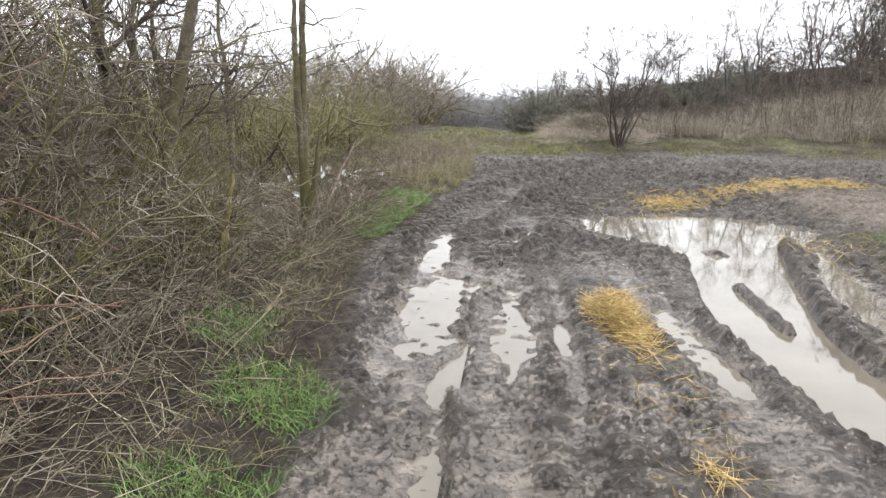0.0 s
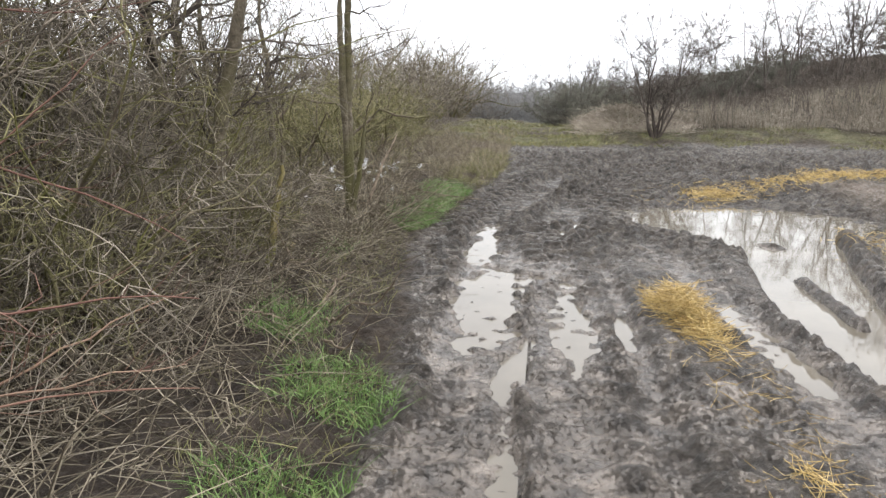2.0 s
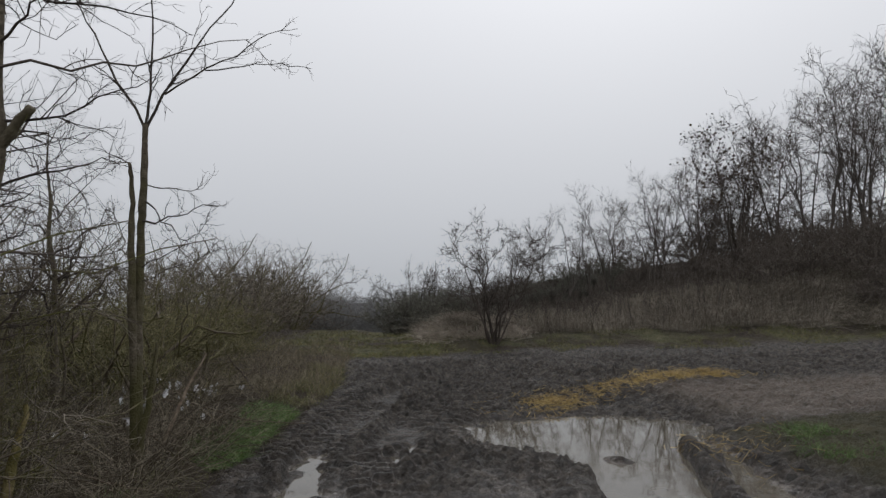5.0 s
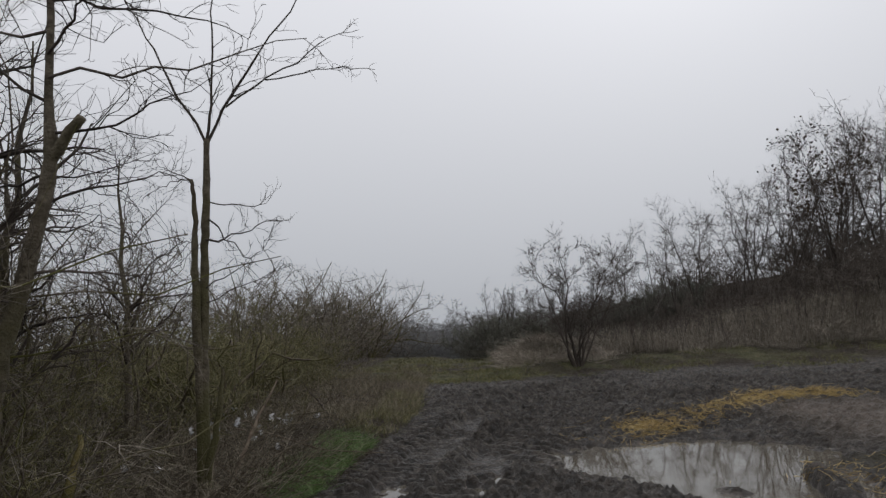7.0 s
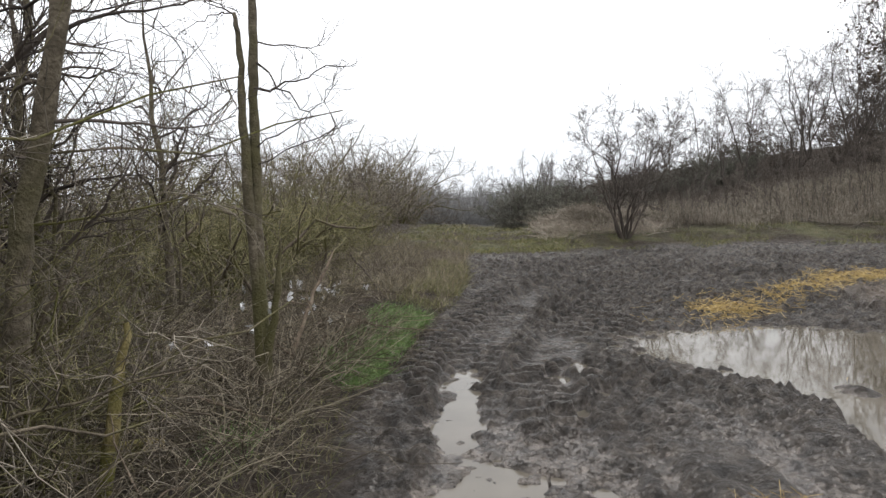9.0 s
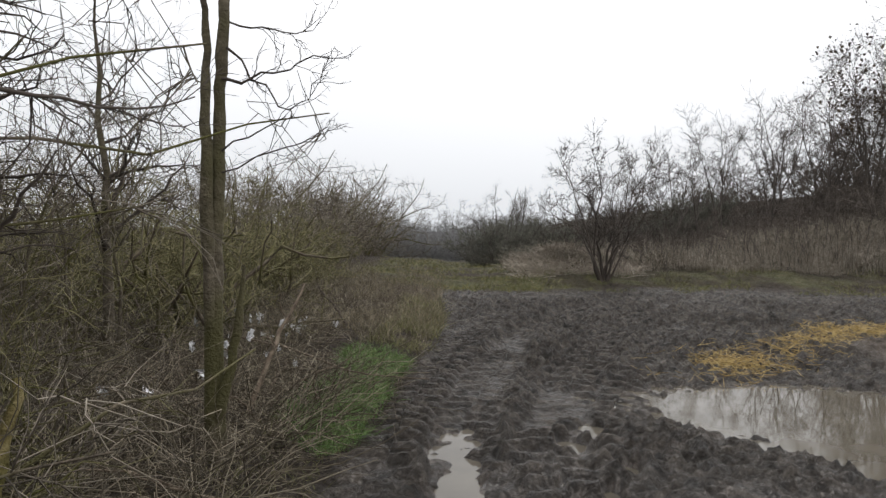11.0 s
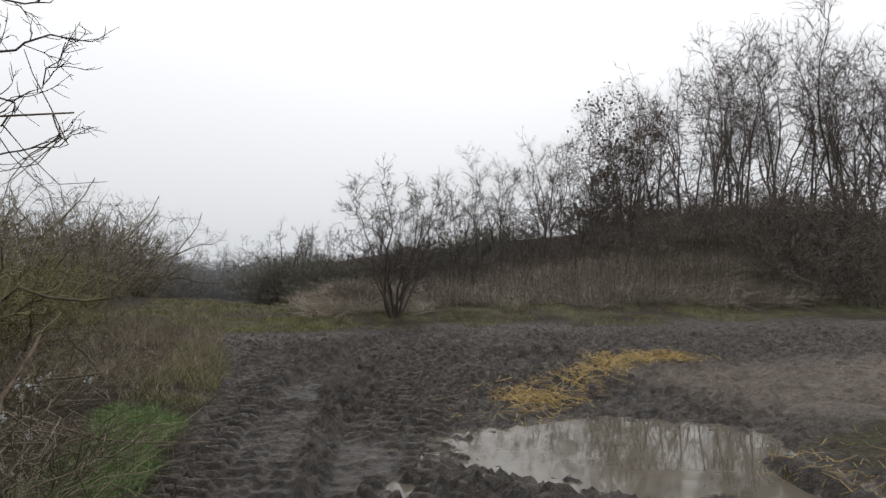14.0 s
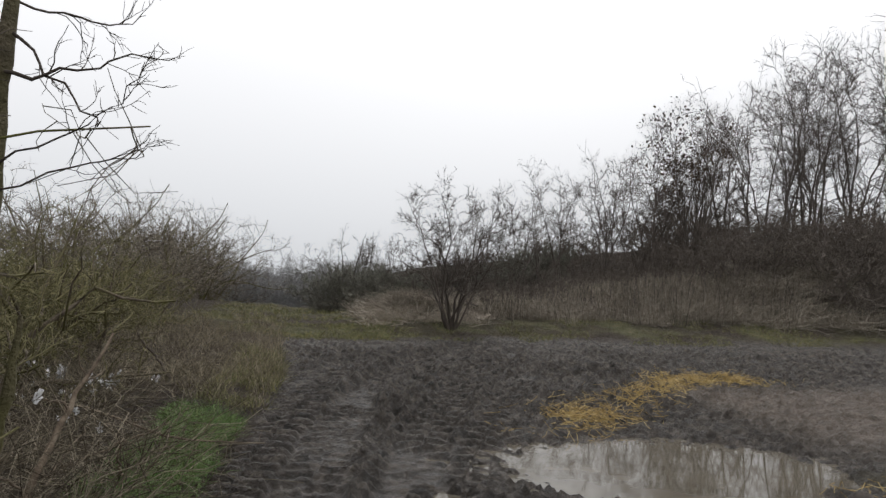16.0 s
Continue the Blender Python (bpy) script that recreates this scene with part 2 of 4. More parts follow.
def water_material():
    m = bpy.data.materials.new("murky_water")
    m.use_nodes = True
    nt = m.node_tree
    b = nt.nodes["Principled BSDF"]
    tc = nt.nodes.new("ShaderNodeTexCoord")
    n = nt.nodes.new("ShaderNodeTexNoise")
    n.inputs["Scale"].default_value, n.inputs["Detail"].default_value = 2.0, 5
    nt.links.new(tc.outputs["Object"], n.inputs["Vector"])
    r = nt.nodes.new("ShaderNodeValToRGB")
    r.color_ramp.elements[0].position, r.color_ramp.elements[0].color = 0.3, (0.088, 0.077, 0.059, 1)
    r.color_ramp.elements[1].position, r.color_ramp.elements[1].color = 0.7, (0.125, 0.110, 0.086, 1)
    nt.links.new(n.outputs["Fac"], r.inputs[0])
    nt.links.new(r.outputs[0], b.inputs["Base Color"])
    b.inputs["Roughness"].default_value, b.inputs["IOR"].default_value = 0.03, 1.33
    n2 = nt.nodes.new("ShaderNodeTexNoise")
    n2.inputs["Scale"].default_value = 7.0
    nt.links.new(tc.outputs["Object"], n2.inputs["Vector"])
    bp = nt.nodes.new("ShaderNodeBump")
    bp.inputs["Strength"].default_value, bp.inputs["Distance"].default_value = 0.035, 0.01
    nt.links.new(n2.outputs["Fac"], bp.inputs["Height"])
    nt.links.new(bp.outputs[0], b.inputs["Normal"])
    return m


M_WATER = water_material()


# ---- builders ----
def mesh_of(name, verts, faces, material=None, smooth=True):
    """A mesh from arrays: verts (n, 3), faces (m, k)."""
    me = bpy.data.meshes.new(name)
    verts, faces = np.ascontiguousarray(verts, np.float32), np.ascontiguousarray(faces, np.int32)
    k = faces.shape[1]
    me.vertices.add(len(verts))
    me.vertices.foreach_set("co", verts.ravel())
    me.loops.add(faces.size)
    me.loops.foreach_set("vertex_index", faces.ravel())
    me.polygons.add(len(faces))
    me.polygons.foreach_set("loop_start", np.arange(0, faces.size, k, dtype=np.int32))
    me.polygons.foreach_set("use_smooth", np.full(len(faces), smooth))
    me.update(calc_edges=True)
    if material:
        me.materials.append(material)
    return me


def part(name, me, parent, label=""):
    ob = new(name, me)
    ob.parent = parent
    return tagged(ob, label)


def thing(name, label, category, m=None, group="", kind=""):
    ob = new(name)
    if m is not None:
        ob.matrix_world = m
    return tagged(ob, label, category, group, kind)


def unit(v):
    return v / np.maximum(np.linalg.norm(v, axis=-1, keepdims=True), 1e-9)


def tubes(P, R, k=3):
    """Tapered tubes along polylines: P (b, n, 3), R (b, n). Returns verts and quads."""
    b, n, _ = P.shape
    T = unit(np.gradient(P, axis=1))
    ref = unit(rng.normal(size=(b, 1, 3)))
    U = unit(np.cross(T, ref))
    W = np.cross(T, U)
    a = np.arange(k) * 2 * np.pi / k
    V = P[:, :, None] + R[:, :, None, None] * (np.cos(a)[:, None] * U[:, :, None] + np.sin(a)[:, None] * W[:, :, None])
    base = np.arange(b)[:, None, None] * n * k + np.arange(n - 1)[None, :, None] * k
    j = np.arange(k)
    F = np.stack([base + j, base + (j + 1) % k, base + k + (j + 1) % k, base + k + j], -1)
    return V.reshape(-1, 3), F.reshape(-1, 4)


def merged(*sets):
    vs, fs, o = [], [], 0
    for v, f in sets:
        vs.append(v)
        fs.append(f + o)
        o += len(v)
    return np.concatenate(vs), np.concatenate(fs)


def limbs(P0, D, L, R0, n=5, wob=0.12, lift=0.0, tip=0.25, jit=0.015, crook=0.45):
    """Crooked tapering limbs: roots P0 (b, 3), unit ways D (b, 3), lengths L (b,), root radii R0 (b,)."""
    b = len(P0)
    s = np.linspace(0, 1, n)
    bend = rng.normal(size=(b, 1, 3)) * wob
    bend[..., 2] += lift
    turn = np.cumsum(rng.normal(size=(b, n - 1, 3)) * crook / math.sqrt(n - 1), axis=1)
    ways = unit(D[:, None] + 2 * bend * (s[1:, None] - 0.5 / n) + turn)
    P = np.concatenate([P0[:, None], P0[:, None] + np.cumsum(ways, axis=1) * (L / (n - 1))[:, None, None]], axis=1)
    P[:, 1:] += rng.normal(size=(b, n - 1, 3)) * jit * L[:, None, None]
    R = R0[:, None] * (1 - (1 - tip) * s[None, :])
    return P, R


def sprout(P, R, m, length, angle=40, up=0.2, n=4, wob=0.15, lift=0.1, rk=0.6, lo=0.25, tip=0.3, jit=0.03, rmin=0.0, shrink=0.45, crook=0.5):
    """m side limbs on every limb."""
    b, k, _ = P.shape
    t = rng.uniform(lo, 1.0, (b, m))
    f = t * (k - 1)
    i = np.minimum(f.astype(int), k - 2)
    w = (f - i)[..., None]
    bi = np.arange(b)[:, None]
    p0 = P[bi, i] * (1 - w) + P[bi, i + 1] * w
    T = unit(P[bi, i + 1] - P[bi, i])
    r = R[bi, i] * (1 - w[..., 0]) + R[bi, i + 1] * w[..., 0]
    side = unit(np.cross(T, unit(rng.normal(size=T.shape))))
    a = np.radians(angle * rng.uniform(0.6, 1.35, (b, m)))[..., None]
    D = np.cos(a) * T + np.sin(a) * side
    D[..., 2] += up
    D = unit(D)
    L = length * rng.uniform(0.55, 1.2, (b, m)) * (1 - shrink * t)
    return limbs(p0.reshape(-1, 3), D.reshape(-1, 3), L.ravel(), np.maximum(r.ravel() * rk, rmin), n, wob, lift, tip, jit * 0.6, crook)


def blades(P0, D, L, W, bend=0.4):
    """Grass blades, folded strips of three points: returns verts and quads (tip a thin quad)."""
    b = len(P0)
    side = unit(np.cross(D, unit(rng.normal(size=(b, 3)))))
    out = rng.normal(size=(b, 3)) * bend
    out[:, 2] = -np.abs(out[:, 2]) * 0.6
    mid = P0 + D * L[:, None] * 0.55 + out * L[:, None] * 0.18
    end = P0 + D * L[:, None] + out * L[:, None] * 0.75
    w = (W * 0.5)[:, None] * side
    V = np.stack([P0 - w, P0 + w, mid + w * 0.8, mid - w * 0.8, end + w * 0.15, end - w * 0.15], 1).reshape(-1, 3)
    o = np.arange(b)[:, None] * 6
    F = np.concatenate([o + [[0, 1, 2, 3]], o + [[3, 2, 4, 5]]])
    return V, F


# ---- lie of the land ----
TABLE = rng.random((256, 256))


def vnoise(x, y, f, s=0):
    x, y = x * f + 17.3 * s, y * f + 41.7 * s
    i, j = np.floor(x).astype(int), np.floor(y).astype(int)
    u, v = x - i, y - j
    u, v = u * u * (3 - 2 * u), v * v * (3 - 2 * v)
    g = lambda a, b: TABLE[(i + a) % 256, (j + b) % 256]  # noqa: E731
    return (g(0, 0) * (1 - u) + g(1, 0) * u) * (1 - v) + (g(0, 1) * (1 - u) + g(1, 1) * u) * v - 0.5


def fbm(x, y, f, octaves=3, s=0, gain=0.5):
    return sum(vnoise(x, y, f * 2**o, s + o) * gain**o for o in range(octaves))


def sm(x, a, b):
    t = np.clip((x - a) / (b - a), 0, 1)
    return t * t * (3 - 2 * t)


WATER_Z = -0.06
EDGE = ([3, 4.5, 6, 7.2, 9, 10, 11.2, 13.4, 15.8, 18.8, 22], [-0.2, -0.25, -0.39, -0.61, -0.86, -0.74, -0.64, -0.46, -0.3, -0.42, -0.4])
STANDING = ((0.07, 7.3, 0.37, 0.85), (0.10, 6.5, 0.22, 0.45), (0.34, 5.6, 0.085, 0.7), (0.32, 4.65, 0.08, 0.55), (-0.10, 9.0, 0.17, 0.75), (-0.12, 9.9, 0.19, 0.42), (0.69, 6.7, 0.135, 0.95), (1.03, 6.6, 0.06, 0.4), (0.66, 10.0, 0.10, 0.2), (0.97, 9.5, 0.08, 0.13), (0.74, 8.95, 0.09, 0.25), (0.9, 10.4, 0.12, 0.2))
TRACK_L = ([2, 4.5, 6, 7.5, 9, 10.2, 11, 12.2, 14.8, 17, 20.5], [0.25, 0.20, 0.10, 0.05, -0.08, -0.08, 0.02, 0.2, 0.75, 1.6, 3.4])
TRACK_V = ([8, 9, 10.9, 12.2, 14.8, 18], [-0.72, -0.66, -0.5, -0.3, 0.15, 1.2])
TRACK_N = ([8, 9.5, 10.2, 11, 12.6, 14.2, 17, 20], [0.78, 0.80, 0.86, 1.16, 1.8, 2.5, 3.9, 5.8])
TRACK_M = ([2, 4.5, 6, 7.5, 8.8, 10.2, 11, 12, 13.1, 14.4, 17, 20.5], [0.72, 0.68, 0.67, 0.66, 0.50, 0.54, 0.72, 1.0, 1.4, 1.85, 2.95, 5.0])
GROOVE = ([2, 4.5, 6, 7.5, 8.2], [1.0, 1.03, 1.08, 1.06, 1.0])
TRACK_R = ([2, 5, 6, 7, 8.2, 9.8], [2.0, 1.95, 1.92, 1.82, 1.66, 1.45])
CHANNEL = ([4, 5.5, 6.5, 7.8, 9.2, 10.5, 11.5], [2.85, 2.65, 2.52, 2.68, 2.95, 3.0, 3.0])
ROLL = ([3, 5, 6.2, 6.7, 7.4, 8.4, 10, 10.8], [3.25, 3.12, 3.02, 3.0, 3.12, 3.33, 3.74, 4.0])


def lane(x, y, line, wob=0.03, s=0):
    """The sideways distance from a wheel track and the way along it."""
    return x - np.interp(y, *line) - wob * 2 * vnoise(y, x * 0, 1.3, 60 + s) - 0.09 * vnoise(x, y, 1.9, 63 + s) * sm(y, 8, 10)


def lugs(u, along, pitch, lean):
    """A tractor tyre's slanting lug prints."""
    ph = (along + lean * np.abs(u)) / pitch + 0.5 * (u > 0)
    return np.clip(np.abs((ph % 1.0) - 0.5) * 7 - 1.9, -0.75, 0.75)


def land(x, y):
    """Height and the zones of the ground."""
    e = np.interp(y, *EDGE) + 0.12 * vnoise(x, y, 1.5, 3)
    inside = sm(x, e - 0.12, e + 0.12) * sm(20.9 + 0.9 * fbm(x, y, 0.5, 2, 5) - y, -0.6, 0.6)
    right_turf = sm(x, 4.1, 4.7) * sm(10.9 - y + 0.7 * fbm(x, y, 0.9, 2, 6), -0.2, 0.5)
    mud = inside * (1 - 0.85 * right_turf)
    # broad lie: a rise to the far bank, the bank itself, the dip of the track beyond
    z = 0.12 * sm(y, 15, 20) + 0.42 * sm(y, 19.8, 23.5) * (0.3 + 0.7 * sm(x, 0.5, 3.0)) - 0.9 * sm(y, 27, 60) * sm(6 - x, 0, 6) * sm(x, -14, -4)
    z += sm(x, 2.5 + 0.12 * (y - 22), 9 + 0.1 * (y - 22)) * (0.35 * sm(y, 23, 26) + 1.1 * sm(y, 25, 34)) * (0.6 + 0.4 * sm(x, 6, 16))
    z += 0.42 * np.exp(-(((x - 2.9) / 1.1) ** 2 + ((y - 24.1) / 0.85) ** 2))
    z += 0.9 * sm(x, 12, 18) * sm(y, 21.5, 27) + 0.6 * sm(x, 6.5, 14.5) * sm(y, 22.3, 26.5)
    z += 0.12 * sm(e - x, 0.0, 0.7) + 0.25 * sm(e - x, 1.0, 6) + 0.10 * right_turf
    z += fbm(x, y, 0.35, 3, 9) * 0.12 * (1 - mud) + fbm(x, y, 0.45, 2, 12) * 0.05 * mud
    wx, wy = x + 0.08 * vnoise(x, y, 4.0, 21), y + 0.08 * vnoise(x, y, 4.0, 22)
    clod = np.abs(fbm(wx, wy, 4.2, 3, 20, 0.6))
    lump = np.abs(fbm(wx, wy, 11.0, 2, 25, 0.6))
    fine = fbm(x, y, 11.0, 2, 30, 0.7)
    near = sm(24 - y, 0, 6)
    rough = (0.55 + 0.9 * (vnoise(x, y, 0.8, 44) + 0.5)) * np.interp(y, [8.5, 11], [0.62, 1.0])
    far_mud = sm(y, 11, 14) * 0.9
    dry0 = sm(x, 4.3, 5.6) * sm(15.6 - y, 0, 1.6) * sm(y, 10.6, 12)
    z += mud * near * far_mud * (np.abs(fbm(wx, wy, 3.4, 4, 27, 0.7)) - 0.15) * 0.12 * (1 - 0.8 * dry0)
    z += mud * near * rough * ((clod - 0.15) * 0.085 + (lump - 0.12) * 0.13 + fine * np.interp(y, [8, 11], [0.075, 0.055]))
    z += (1 - mud) * fine * 0.05
    dry = sm(x, 4.3, 5.6) * sm(15.6 - y, 0, 1.6) * sm(y, 10.6, 12) * inside
    z -= dry * 0.5 * fine * 0.05
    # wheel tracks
    wet, tread_shade = np.zeros_like(x), np.zeros_like(x)
    shallow = 0.045 * sm(5.7 - y + 0.5 * vnoise(x, y, 1.5, 66), -0.3, 0.5)
    for line, hw, deep, lug, lo, hi, s in ((TRACK_L, 0.26, 0.088, 0.035, 1, 21, 1), (TRACK_M, 0.24, 0.055, 0.045, 1, 21, 2), (TRACK_R, 0.17, 0.055, 0.018, 1, 9.6, 3), (TRACK_V, 0.22, 0.03, 0.045, 8.6, 18, 4), (TRACK_N, 0.15, 0.03, 0.04, 9.4, 19, 5)):
        u = lane(x, y, line, 0.03, s)
        on = sm(y, lo, lo + 0.6) * sm(hi - y, 0, 2.0)
        hw = hw * (1 + np.interp(y, [8.5, 10], [0.55, 0.25]) * vnoise(x, y, 2.6, 33 + s) + 0.25 * vnoise(x, y, 7.0, 36 + s))
        prof = sm(hw + 0.05 - np.abs(u), 0, 0.09) * on
        rim = np.exp(-(((np.abs(u) - hw - 0.09) / 0.07) ** 2)) * on
        deep = deep * np.interp(y, [9.5, 11.5, 16], [1, 0.8, 0.55])
        z = z * (1 - np.interp(y, [8.0, 9.5, 14, 18], [0.75, 0.85, 0.8, 0.45]) * prof) - prof * np.maximum(deep - shallow, 0.01) * (0.75 + 0.9 * vnoise(x * 0, y, 0.7, 70 + s)) + rim * 0.034 * np.interp(y, [8.5, 11], [1, 0.8]) * (0.6 + vnoise(x, y, 2.5, 80 + s))
        hollow = vnoise(x, y * 0.45, 4.2, 95 + s) + 0.55 * vnoise(x, y * 0.7, 9.0, 98 + s)
        z += prof * 0.085 * hollow * sm(11.5 - y, 0, 2.5)
        bars = lugs(u + 0.05 * vnoise(x, y, 7, 40), y + 0.06 * vnoise(x, y, 2.5, 41), 0.23, 0.35)
        z += prof * bars * lug * np.interp(y, [5, 8.5, 10, 16], [0.7, 1.3, 1.7, 1.5]) * sm(vnoise(x, y, 1.1, 90 + s) + 0.4 * vnoise(x, y, 5, 92), -0.45, -0.1)
        # soaked lane floor, with shade painted into the gaps between lug prints
        tread_shade = np.maximum(tread_shade, prof * sm(y, 8.0, 9.5) * np.clip(0.5 - 0.95 * bars + 0.5 * vnoise(x, y, 3.0, 97), 0, 1))
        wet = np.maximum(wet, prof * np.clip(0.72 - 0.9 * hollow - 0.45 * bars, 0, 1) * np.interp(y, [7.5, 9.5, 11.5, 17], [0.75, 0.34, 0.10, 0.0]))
    u = lane(x, y, GROOVE, 0.02, 4)
    g = np.exp(-((u / 0.055) ** 2)) * sm(8.3 - y, 0, 0.8)
    z -= 0.05 * g
    ridge = sm(x, 1.08, 1.2) * sm(1.78 - x + 0.04 * (y - 5), 0, 0.2) * sm(8.9 - y, 0, 0.9)
    z = z * (1 - 0.25 * ridge) + ridge * 0.05
    wall = np.exp(-(((x - 2.2 - 0.05 * (y - 6) * (y < 6)) / 0.13) ** 2)) * sm(9.2 - y, 0, 0.6)
    z = z * (1 - 0.3 * wall) + wall * 0.025
    # water stands only in the hollows of the ruts
    pond = np.zeros_like(x)
    for cx, cy, rx, ry in STANDING:
        d = np.sqrt(((x - cx + 0.10 * vnoise(x, y, 2.4, 53)) / rx) ** 2 + ((y - cy) / ry) ** 2)
        pond = np.maximum(pond, sm(1.12 - d + 0.75 * vnoise(x, y, 4.5, 56) + 0.5 * vnoise(x, y, 11.0, 58), 0, 0.35))
    ruts = sm(1.3 - x, 0, 0.1) * sm(13.5 - y, 0, 0.5) * mud
    z += ruts * (1 - pond) * np.maximum(WATER_Z + 0.014 + 0.05 * np.abs(fine) - z, 0)
    z += ruts * pond * (np.minimum(z, WATER_Z - 0.02 + 0.085 * np.maximum(fine + 0.25 * lump - 0.02, 0)) - z)
    wet = np.maximum(wet, ruts * 0.9 * pond)
    # the big puddle with its channel, bar and tyre roll
    pool = np.exp(-((((x - 2.95) / 1.68) ** 2 + ((y - 11.0) / 1.25) ** 2) ** 1.6)) 
    half = np.interp(y, [4, 5.5, 7, 9, 10.5], [0.22, 0.26, 0.36, 0.48, 0.9])
    u = lane(x, y, CHANNEL, 0.05, 5)
    chan = sm(half + 0.08 - np.abs(u), 0, 0.16) * sm(y, 3.6, 5.2) * sm(12.0 - y, 0, 0.8)
    bowl = np.maximum(pool, chan)
    z -= 0.15 * bowl + bowl * mud * 0.6 * (z - 0.0) * (z > 0)
    small = np.exp(-(((x - 3.62) / 0.25) ** 2 + ((y - 8.35) / 0.45) ** 2))
    z -= 0.15 * small
    bar = np.exp(-(((x - 2.65 - 0.03 * vnoise(x, y, 3, 47)) / 0.06) ** 4)) * sm(y, 6.75, 6.9) * sm(8.55 - y, 0, 0.6)
    z += bar * (0.03 - z) * 0.9 + 0.02 * bar * fine
    isle = np.exp(-(((x - 2.85) / 0.22) ** 2 + ((y - 9.55) / 0.35) ** 2))
    z += 0.11 * isle
    u = lane(x, y, ROLL, 0.02, 6)
    z -= 0.11 * np.exp(-(((u - 0.33) / 0.13) ** 2)) * sm(y, 5.4, 6.0) * sm(10.2 - y, 0, 0.8)
    roll = np.exp(-(((u + 0.02) / 0.09) ** 4)) * sm(y, 5.4, 6.0) * sm(10.6 - y, 0, 0.8)
    ribs = np.abs(np.sin((y + 0.6 * u + 0.015 * vnoise(x, y, 6, 43)) * 13.6))
    z = z * (1 - 0.93 * roll) + roll * (0.0 + 0.10 * ribs + 0.015 * fine)
    # shade painted into the gaps between the roll's ribs
    tread_shade = np.maximum(tread_shade, roll * 0.8 * (1 - ribs))
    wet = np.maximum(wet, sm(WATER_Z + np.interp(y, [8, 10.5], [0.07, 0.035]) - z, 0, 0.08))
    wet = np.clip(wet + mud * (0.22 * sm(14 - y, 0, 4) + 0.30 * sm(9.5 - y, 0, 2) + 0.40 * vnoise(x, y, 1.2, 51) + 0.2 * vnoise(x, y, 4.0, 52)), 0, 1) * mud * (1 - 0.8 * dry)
    turf = np.clip(sm(y, 20.2, 21.4) * np.maximum(sm(24.0 - y, -0.8, 0.6), sm(40 - y, -8, 4) * sm(x, -3.6, -2.2) * sm(2.8 - x, 0, 0.8)) * sm(fbm(x, y, 0.7, 3, 15), -0.35, 0.15), 0, 1) * (1 - mud) * sm(x, -4.2, -2.2)
    turf = turf * (0.35 + 0.65 * sm(fbm(x, y, 1.6, 3, 18), -0.2, 0.2))
    turf = np.maximum(turf, 0.6 * right_turf * (1 - 0.85 * mud * 0))
    return z, mud, turf, wet, dry, tread_shade


def ground_z(x, y):
    return land(np.atleast_1d(np.asarray(x, float)), np.atleast_1d(np.asarray(y, float)))[0]


def spaced(breaks):
    """Grid lines from (start, step) pairs to the last start."""
    out = []
    for (a, s), (b, _) in zip(breaks, breaks[1:]):
        out.append(np.linspace(a, b, max(2, int((b - a) / s)))[:-1])
    return np.concatenate(out + [[breaks[-1][0]]])


gx = spaced([(-600, 60), (-120, 10), (-30, 2), (-10, 0.5), (-4, 0.15), (-1.6, 0.05), (-0.7, 0.027), (3.9, 0.04), (8.5, 0.08), (14, 0.4), (30, 3), (120, 60), (600, 60)])
gy = spaced([(-600, 60), (-60, 8), (-4, 0.6), (3, 0.1), (4.2, 0.025), (9, 0.028), (14, 0.036), (19, 0.08), (24, 0.3), (40, 1.2), (90, 8), (200, 50), (900, 50)])
GX, GY = np.meshgrid(gx, gy)
gz, g_mud, g_turf, g_wet, g_dry, g_tread_shade = land(GX, GY)
nx, ny = len(gx), len(gy)
idx = np.arange(nx * ny).reshape(ny, nx)
quads = np.stack([idx[:-1, :-1], idx[:-1, 1:], idx[1:, 1:], idx[1:, :-1]], -1).reshape(-1, 4)
ground_me = mesh_of("ground", np.stack([GX, GY, gz], -1).reshape(-1, 3), quads, M_GROUND)
zone = ground_me.attributes.new("zone", "FLOAT_COLOR", "POINT")
zone.data.foreach_set("color", np.stack([g_mud, g_turf, g_wet, np.clip(g_tread_shade, 0, 1) * g_mud], -1).astype(np.float32).ravel())
dryness = ground_me.attributes.new("dryness", "FLOAT", "POINT")
dryness.data.foreach_set("value", g_dry.astype(np.float32).ravel())
ground = tagged(new("ground", ground_me), "churned dark brown mud track with tyre ruts between turf verges", "ground", kind="structure")


def puddle(name, xs, ys, label):
    """A level sheet of water, cut to where the ground lies under it, with a margin under the mud."""
    ax, ay = np.arange(xs[0], xs[1], 0.05), np.arange(ys[0], ys[1], 0.05)
    X, Y = np.meshgrid(ax, ay)
    low = ground_z(X.ravel(), Y.ravel()).reshape(X.shape) < WATER_Z + 0.02
    keep = low[:-1, :-1] | low[1:, :-1] | low[:-1, 1:] | low[1:, 1:]
    i = np.arange(X.size).reshape(X.shape)
    q = np.stack([i[:-1, :-1], i[:-1, 1:], i[1:, 1:], i[1:, :-1]], -1)[keep]
    V = np.stack([X.ravel(), Y.ravel(), np.full(X.size, WATER_Z)], -1)
    used, inv = np.unique(q, return_inverse=True)
    return tagged(new(name, mesh_of(name, V[used], inv.reshape(-1, 4), M_WATER)), label, "puddle", kind="structure")


puddle("puddle_1", (1.3, 5.0), (4.0, 12.7), "large murky brown puddle reflecting the pale sky")
puddle("puddle_2", (-0.75, 0.42), (3.0, 13.5), "shallow water standing in a tyre rut")
puddle("puddle_3", (0.42, 1.28), (3.0, 13.5), "narrow puddle in a tyre rut")

